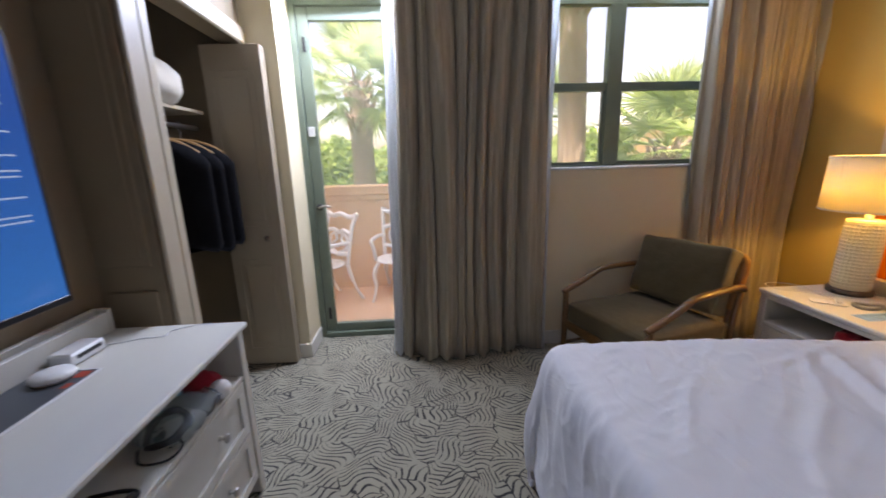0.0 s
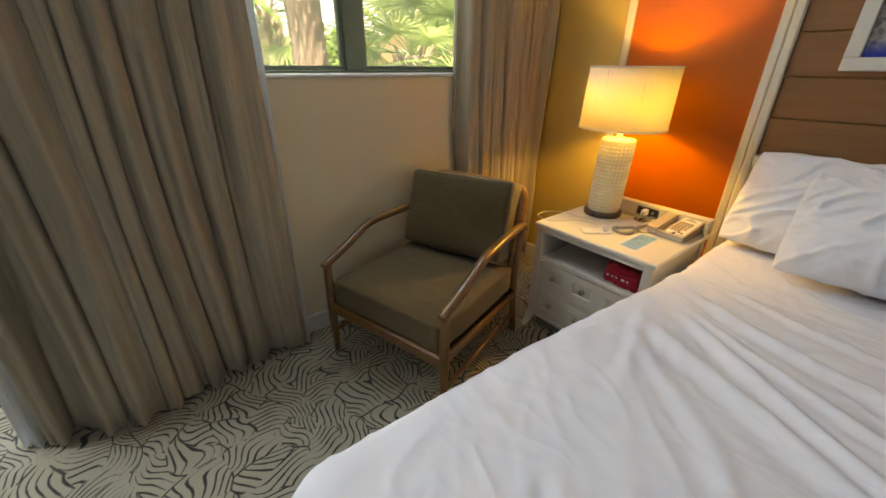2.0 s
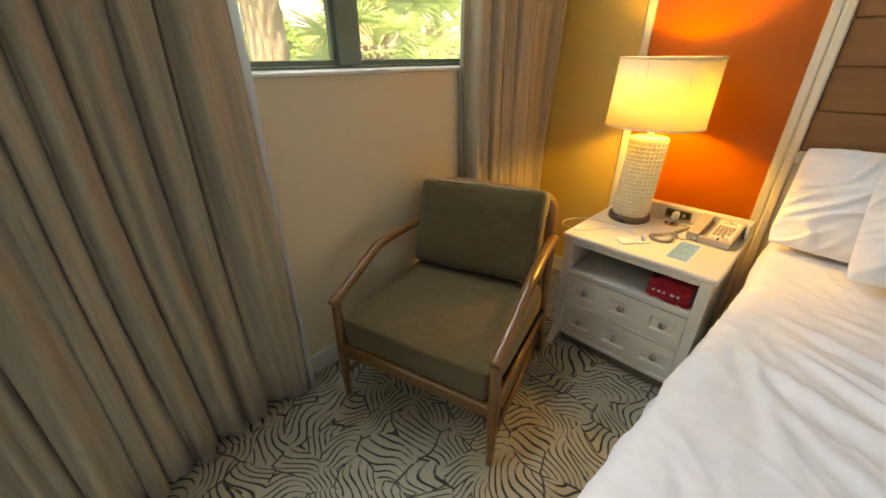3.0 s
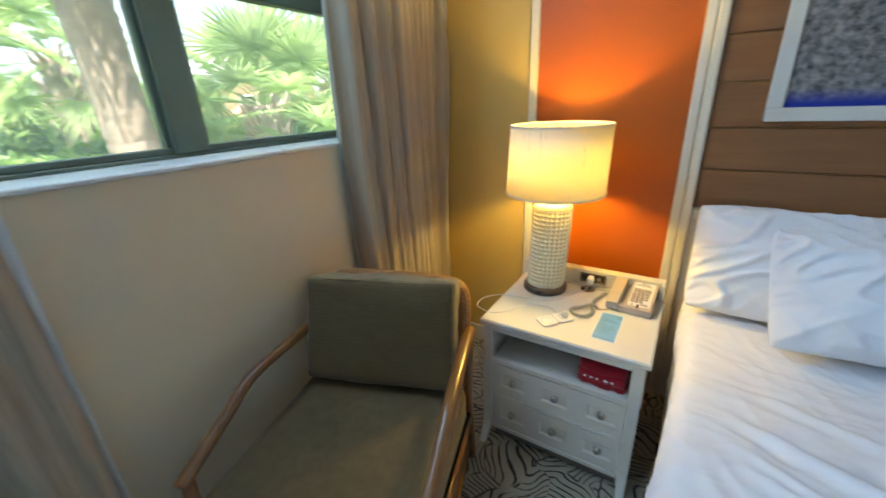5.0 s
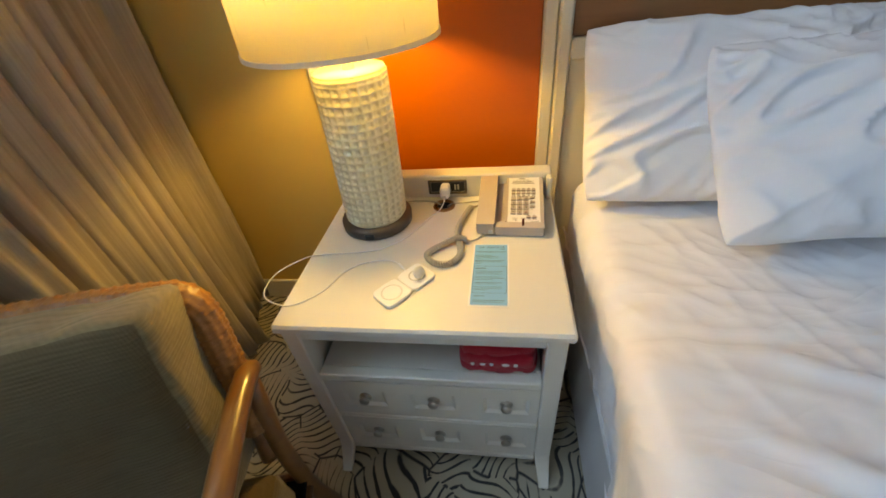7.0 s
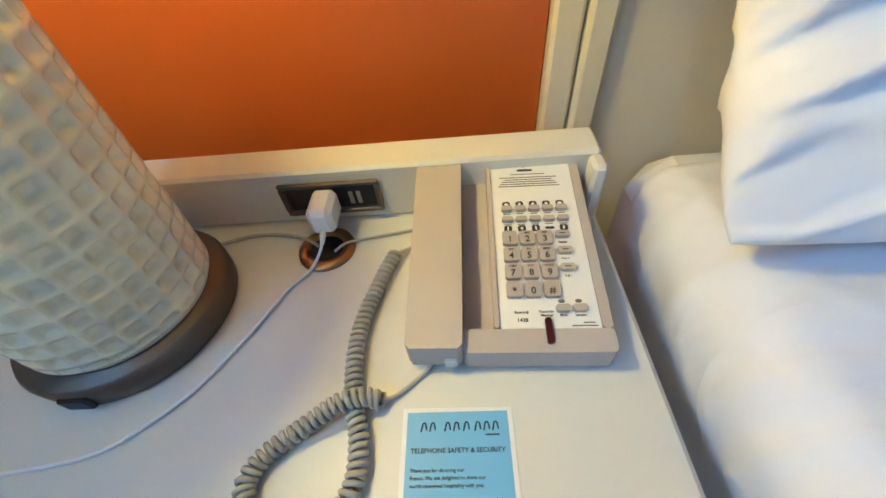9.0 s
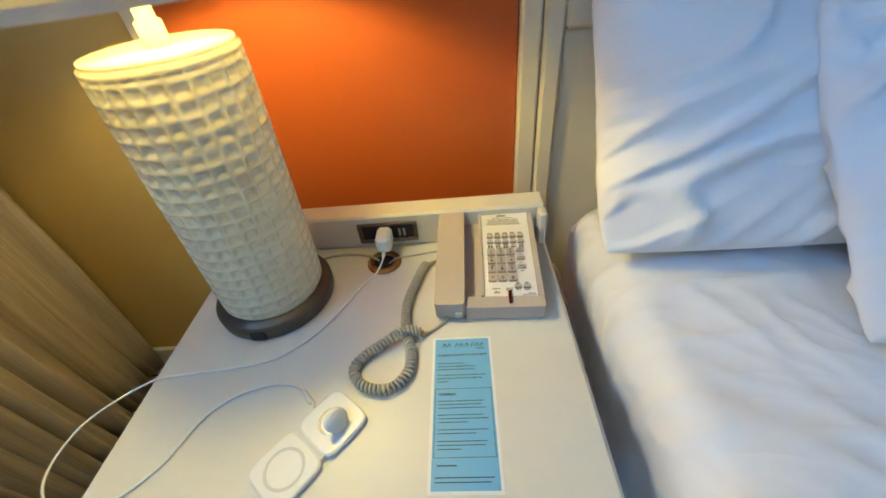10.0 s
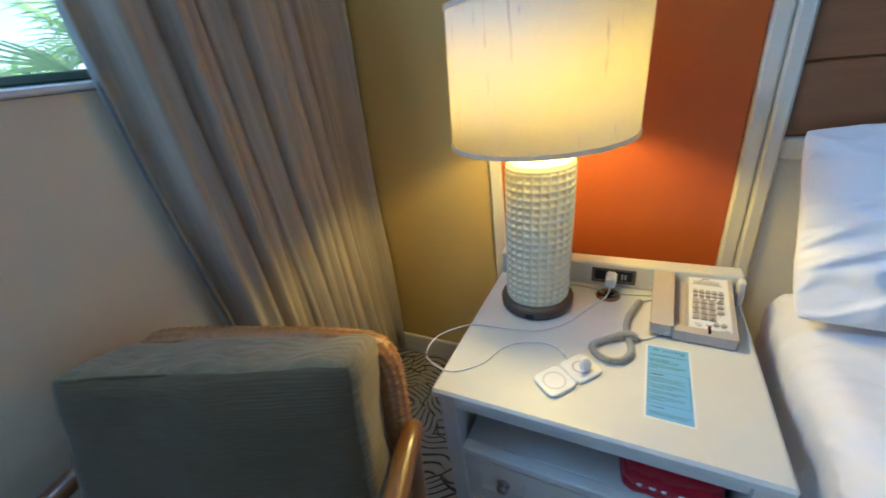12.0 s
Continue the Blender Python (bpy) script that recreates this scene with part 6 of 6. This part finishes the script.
def fan_leaf(seed):
    """One fan-shaped palm leaf with a bent stalk and drooping narrow blades."""
    rng = random.Random(seed)
    bm = bmesh.new()
    tube([(0, 0, 0), (0.35, 0, 0.03), (0.7, 0, 0.02), (0.95, 0, -0.03)], [0.016, 0.012, 0.010, 0.008], 5, bm)
    hub = Vector((0.9, 0, -0.02))
    for k in range(34):
        a = (k / 33 - 0.5) * 4.7 + rng.uniform(-0.05, 0.05)
        ln = 0.80 * (1 - 0.28 * abs(a) / 2.35) * rng.uniform(0.85, 1.08)
        d = Vector((math.cos(a), math.sin(a), 0.18 * math.cos(a * 0.5)))
        side = Vector((-math.sin(a), math.cos(a), 0)) * 0.021
        lift = Vector((0, 0, 0.010))
        pts = []
        for f, w in ((0.0, 0.25), (0.35, 1.0), (0.7, 0.7), (1.0, 0.06)):
            droop = Vector((0, 0, -0.45 * ln * max(0, f - 0.35) ** 2 * rng.uniform(0.7, 1.9)))
            p = hub + d * ln * f + droop
            pts.append((bm.verts.new(p - side * w), bm.verts.new(p - lift * w), bm.verts.new(p + side * w)))
        for p, q in zip(pts, pts[1:]):
            bm.faces.new((p[0], p[1], q[1], q[0]))
            bm.faces.new((p[1], p[2], q[2], q[1]))
    me = bpy.data.meshes.new("frond")
    bm.to_mesh(me)
    bm.free()
    me.materials.append(FROND)
    return me


FANS = [fan_leaf(k) for k in range(4)]


def palm(x, y, top, radius, leaves, size, seed, label, lean=0.0, low=-40):
    t = thing("palm_tree", (x, y, GZ), label, "palm tree", "palms in the garden", world=False)
    rng = random.Random(seed)
    H = top - GZ
    bm = bmesh.new()
    n, seg = int(H / 0.05), 22
    rings = []
    for j in range(n + 1):
        f = j / n
        r = radius * (1.12 - 0.25 * f + 0.35 * max(0, 0.1 - f) / 0.1)
        r *= 1 + 0.05 * (j % 2)
        rings.append([bm.verts.new((lean * f * f + r * (1 + 0.06 * rng.uniform(-1, 1)) * math.cos(2 * math.pi * k / seg), r * (1 + 0.06 * rng.uniform(-1, 1)) * math.sin(2 * math.pi * k / seg), H * f)) for k in range(seg)])
    for a, b in zip(rings, rings[1:]):
        for k in range(seg):
            bm.faces.new((a[k], a[(k + 1) % seg], b[(k + 1) % seg], b[k]))
    bm.faces.new(rings[-1])
    trunk = part("trunk", bm, BARK, t, smooth=True)
    boots = bmesh.new()
    for k in range(46):
        a, z = rng.uniform(0, 6.28), H - rng.uniform(0.0, min(1.3, H * 0.5))
        o = Vector((lean * (z / H) ** 2, 0, z))
        d = Vector((math.cos(a), math.sin(a), 0))
        tube([o + d * radius * 0.8, o + d * radius * 1.25 + Vector((0, 0, 0.10)), o + d * radius * 1.5 + Vector((0, 0, 0.24))], [0.05, 0.04, 0.022], 5, boots)
    part("leaf_stubs", boots, BARK, trunk)
    for k in range(leaves):
        f = (k + 0.5) / leaves
        el = radians(80 + (low - 80) * f + rng.uniform(-9, 9))
        az = k * 2.399 + rng.uniform(-0.2, 0.2)
        o = new("frond", FANS[k % 4])
        o.parent = t
        s = size * rng.uniform(0.85, 1.15)
        o.matrix_local = Matrix.Translation((lean, 0, H - 0.10 * f)) @ Matrix.Rotation(az, 4, "Z") @ Matrix.Rotation(-el, 4, "Y") @ Matrix.Rotation(rng.uniform(-0.7, 0.7), 4, "X") @ Matrix.Diagonal((s, s, s, 1))


palm(-1.25, 9.0, 3.05, 0.235, 34, 0.95, 11, "sabal palm with a full green crown behind the hedge", 0.0, -50)
palm(2.35, 6.3, 4.6, 0.20, 26, 1.0, 12, "tall palm with a rough grey-brown trunk near the window", -0.15, -35)
palm(4.75, 7.6, 1.55, 0.26, 30, 1.0, 13, "low bushy fan palm outside the window", 0.0, -30)
palm(7.2, 8.6, 1.9, 0.22, 28, 1.0, 14, "low bushy fan palm among the shrubs", 0.0, -35)
palm(3.2, 10.8, 2.4, 0.2, 26, 1.0, 15, "fan palm among the shrubs", 0.0, -40)
palm(-4.6, 12.0, 2.2, 0.2, 24, 1.05, 16, "fan palm at the hedge's end", 0.0, -40)
palm(0.6, 12.5, 1.4, 0.2, 24, 1.0, 17, "fan palm in front of the hedge", 0.0, -40)


def shrubs(name, x0, x1, y0, y1, height, count, seed, label, size=0.06):
    """A bank of shrubs made of many single leaves."""
    rng = random.Random(seed)
    verts, faces = [], []
    for k in range(count):
        x, y = rng.uniform(x0, x1), rng.uniform(y0, y1)
        h = height * (0.72 + 0.36 * noise.noise(Vector((x * 0.55, y * 0.5, seed))) + 0.14 * noise.noise(Vector((x * 2.3, y * 2.3, seed))))
        f = rng.random() ** 0.45
        c = Vector((x, y - 0.8 * (1 - f), GZ + h * f))
        d = Vector((rng.uniform(-1, 1), rng.uniform(-1, 1), rng.uniform(-0.5, 1))).normalized()
        s = d.cross(Vector((rng.uniform(-1, 1), rng.uniform(-1, 1), rng.uniform(-1, 1)))).normalized()
        L, W = size * rng.uniform(1.0, 2.2), size * rng.uniform(0.4, 0.8)
        b = len(verts)
        verts += [c - d * L, c + s * W, c + d * L, c - s * W]
        faces.append((b, b + 1, b + 2, b + 3))
    me = bpy.data.meshes.new(name)
    me.from_pydata(verts, [], faces)
    me.materials.append(BUSH)
    tagged(new(name, me), label, "shrubs", kind="stuff")


shrubs("hedge", -9, 6, 12.5, 15.5, 3.1, 42000, 3, "thick green hedge of broad-leaved shrubs", 0.085)
shrubs("shrubbery", 1.5, 14, 8.6, 12.5, 2.1, 32000, 5, "mixed light green shrubs below the palms", 0.075)


def neighbour_house():
    t = thing("house", (21, 34, GZ), "peach house with a grey gabled roof beyond the palms", "house")
    x0, x1, y0, y1, h, ridge = 17.0, 25.0, 30.0, 38.0, 3.6, 6.0
    bm = bmesh.new()
    xm = (x0 + x1) / 2
    a = [bm.verts.new(p) for p in ((x0, y0, GZ), (x1, y0, GZ), (x1, y0, h), (xm, y0, ridge), (x0, y0, h))]
    b = [bm.verts.new(p) for p in ((x0, y1, GZ), (x1, y1, GZ), (x1, y1, h), (xm, y1, ridge), (x0, y1, h))]
    bm.faces.new(a)
    bm.faces.new(b[::-1])
    for i in range(5):
        bm.faces.new((a[i], b[i], b[(i + 1) % 5], a[(i + 1) % 5]))
    part("wall", bm, STUCCO, t)
    ang = math.degrees(math.atan2(ridge - h, xm - x0))
    ln = math.hypot(ridge - h, xm - x0) + 0.9
    for s in (-1, 1):
        m = Matrix.Translation((xm, (y0 + y1) / 2, ridge + 0.12)) @ Matrix.Rotation(radians(s * ang), 4, "Y")
        part("roof", sharp(*((0, ln) if s > 0 else (-ln, 0)), -(y1 - y0) / 2 - 0.6, (y1 - y0) / 2 + 0.6, -0.1, 0.1, m=m), ROOF_GREY, t, "grey pitched roof")
        part("gable_trim", sharp(*((0, ln) if s > 0 else (-ln, 0)), -(y1 - y0) / 2 - 0.7, -(y1 - y0) / 2 - 0.6, -0.25, 0.1, m=m), WHITE_METAL, t, "white gable trim")
    for x in (18.2, 20.4, 22.9):
        for z in (0.9,):
            w = part("window", sharp(x, x + 1.2, y0 - 0.05, y0 - 0.01, z, z + 1.5), BLACK, t)
            part("window_frame", join(sharp(x - 0.1, x, y0 - 0.09, y0 - 0.012, z - 0.1, z + 1.6), sharp(x + 1.2, x + 1.3, y0 - 0.09, y0 - 0.012, z - 0.1, z + 1.6), sharp(x, x + 1.2, y0 - 0.09, y0 - 0.012, z - 0.1, z), sharp(x, x + 1.2, y0 - 0.09, y0 - 0.012, z + 1.5, z + 1.6)), WHITE_METAL, w)


neighbour_house()
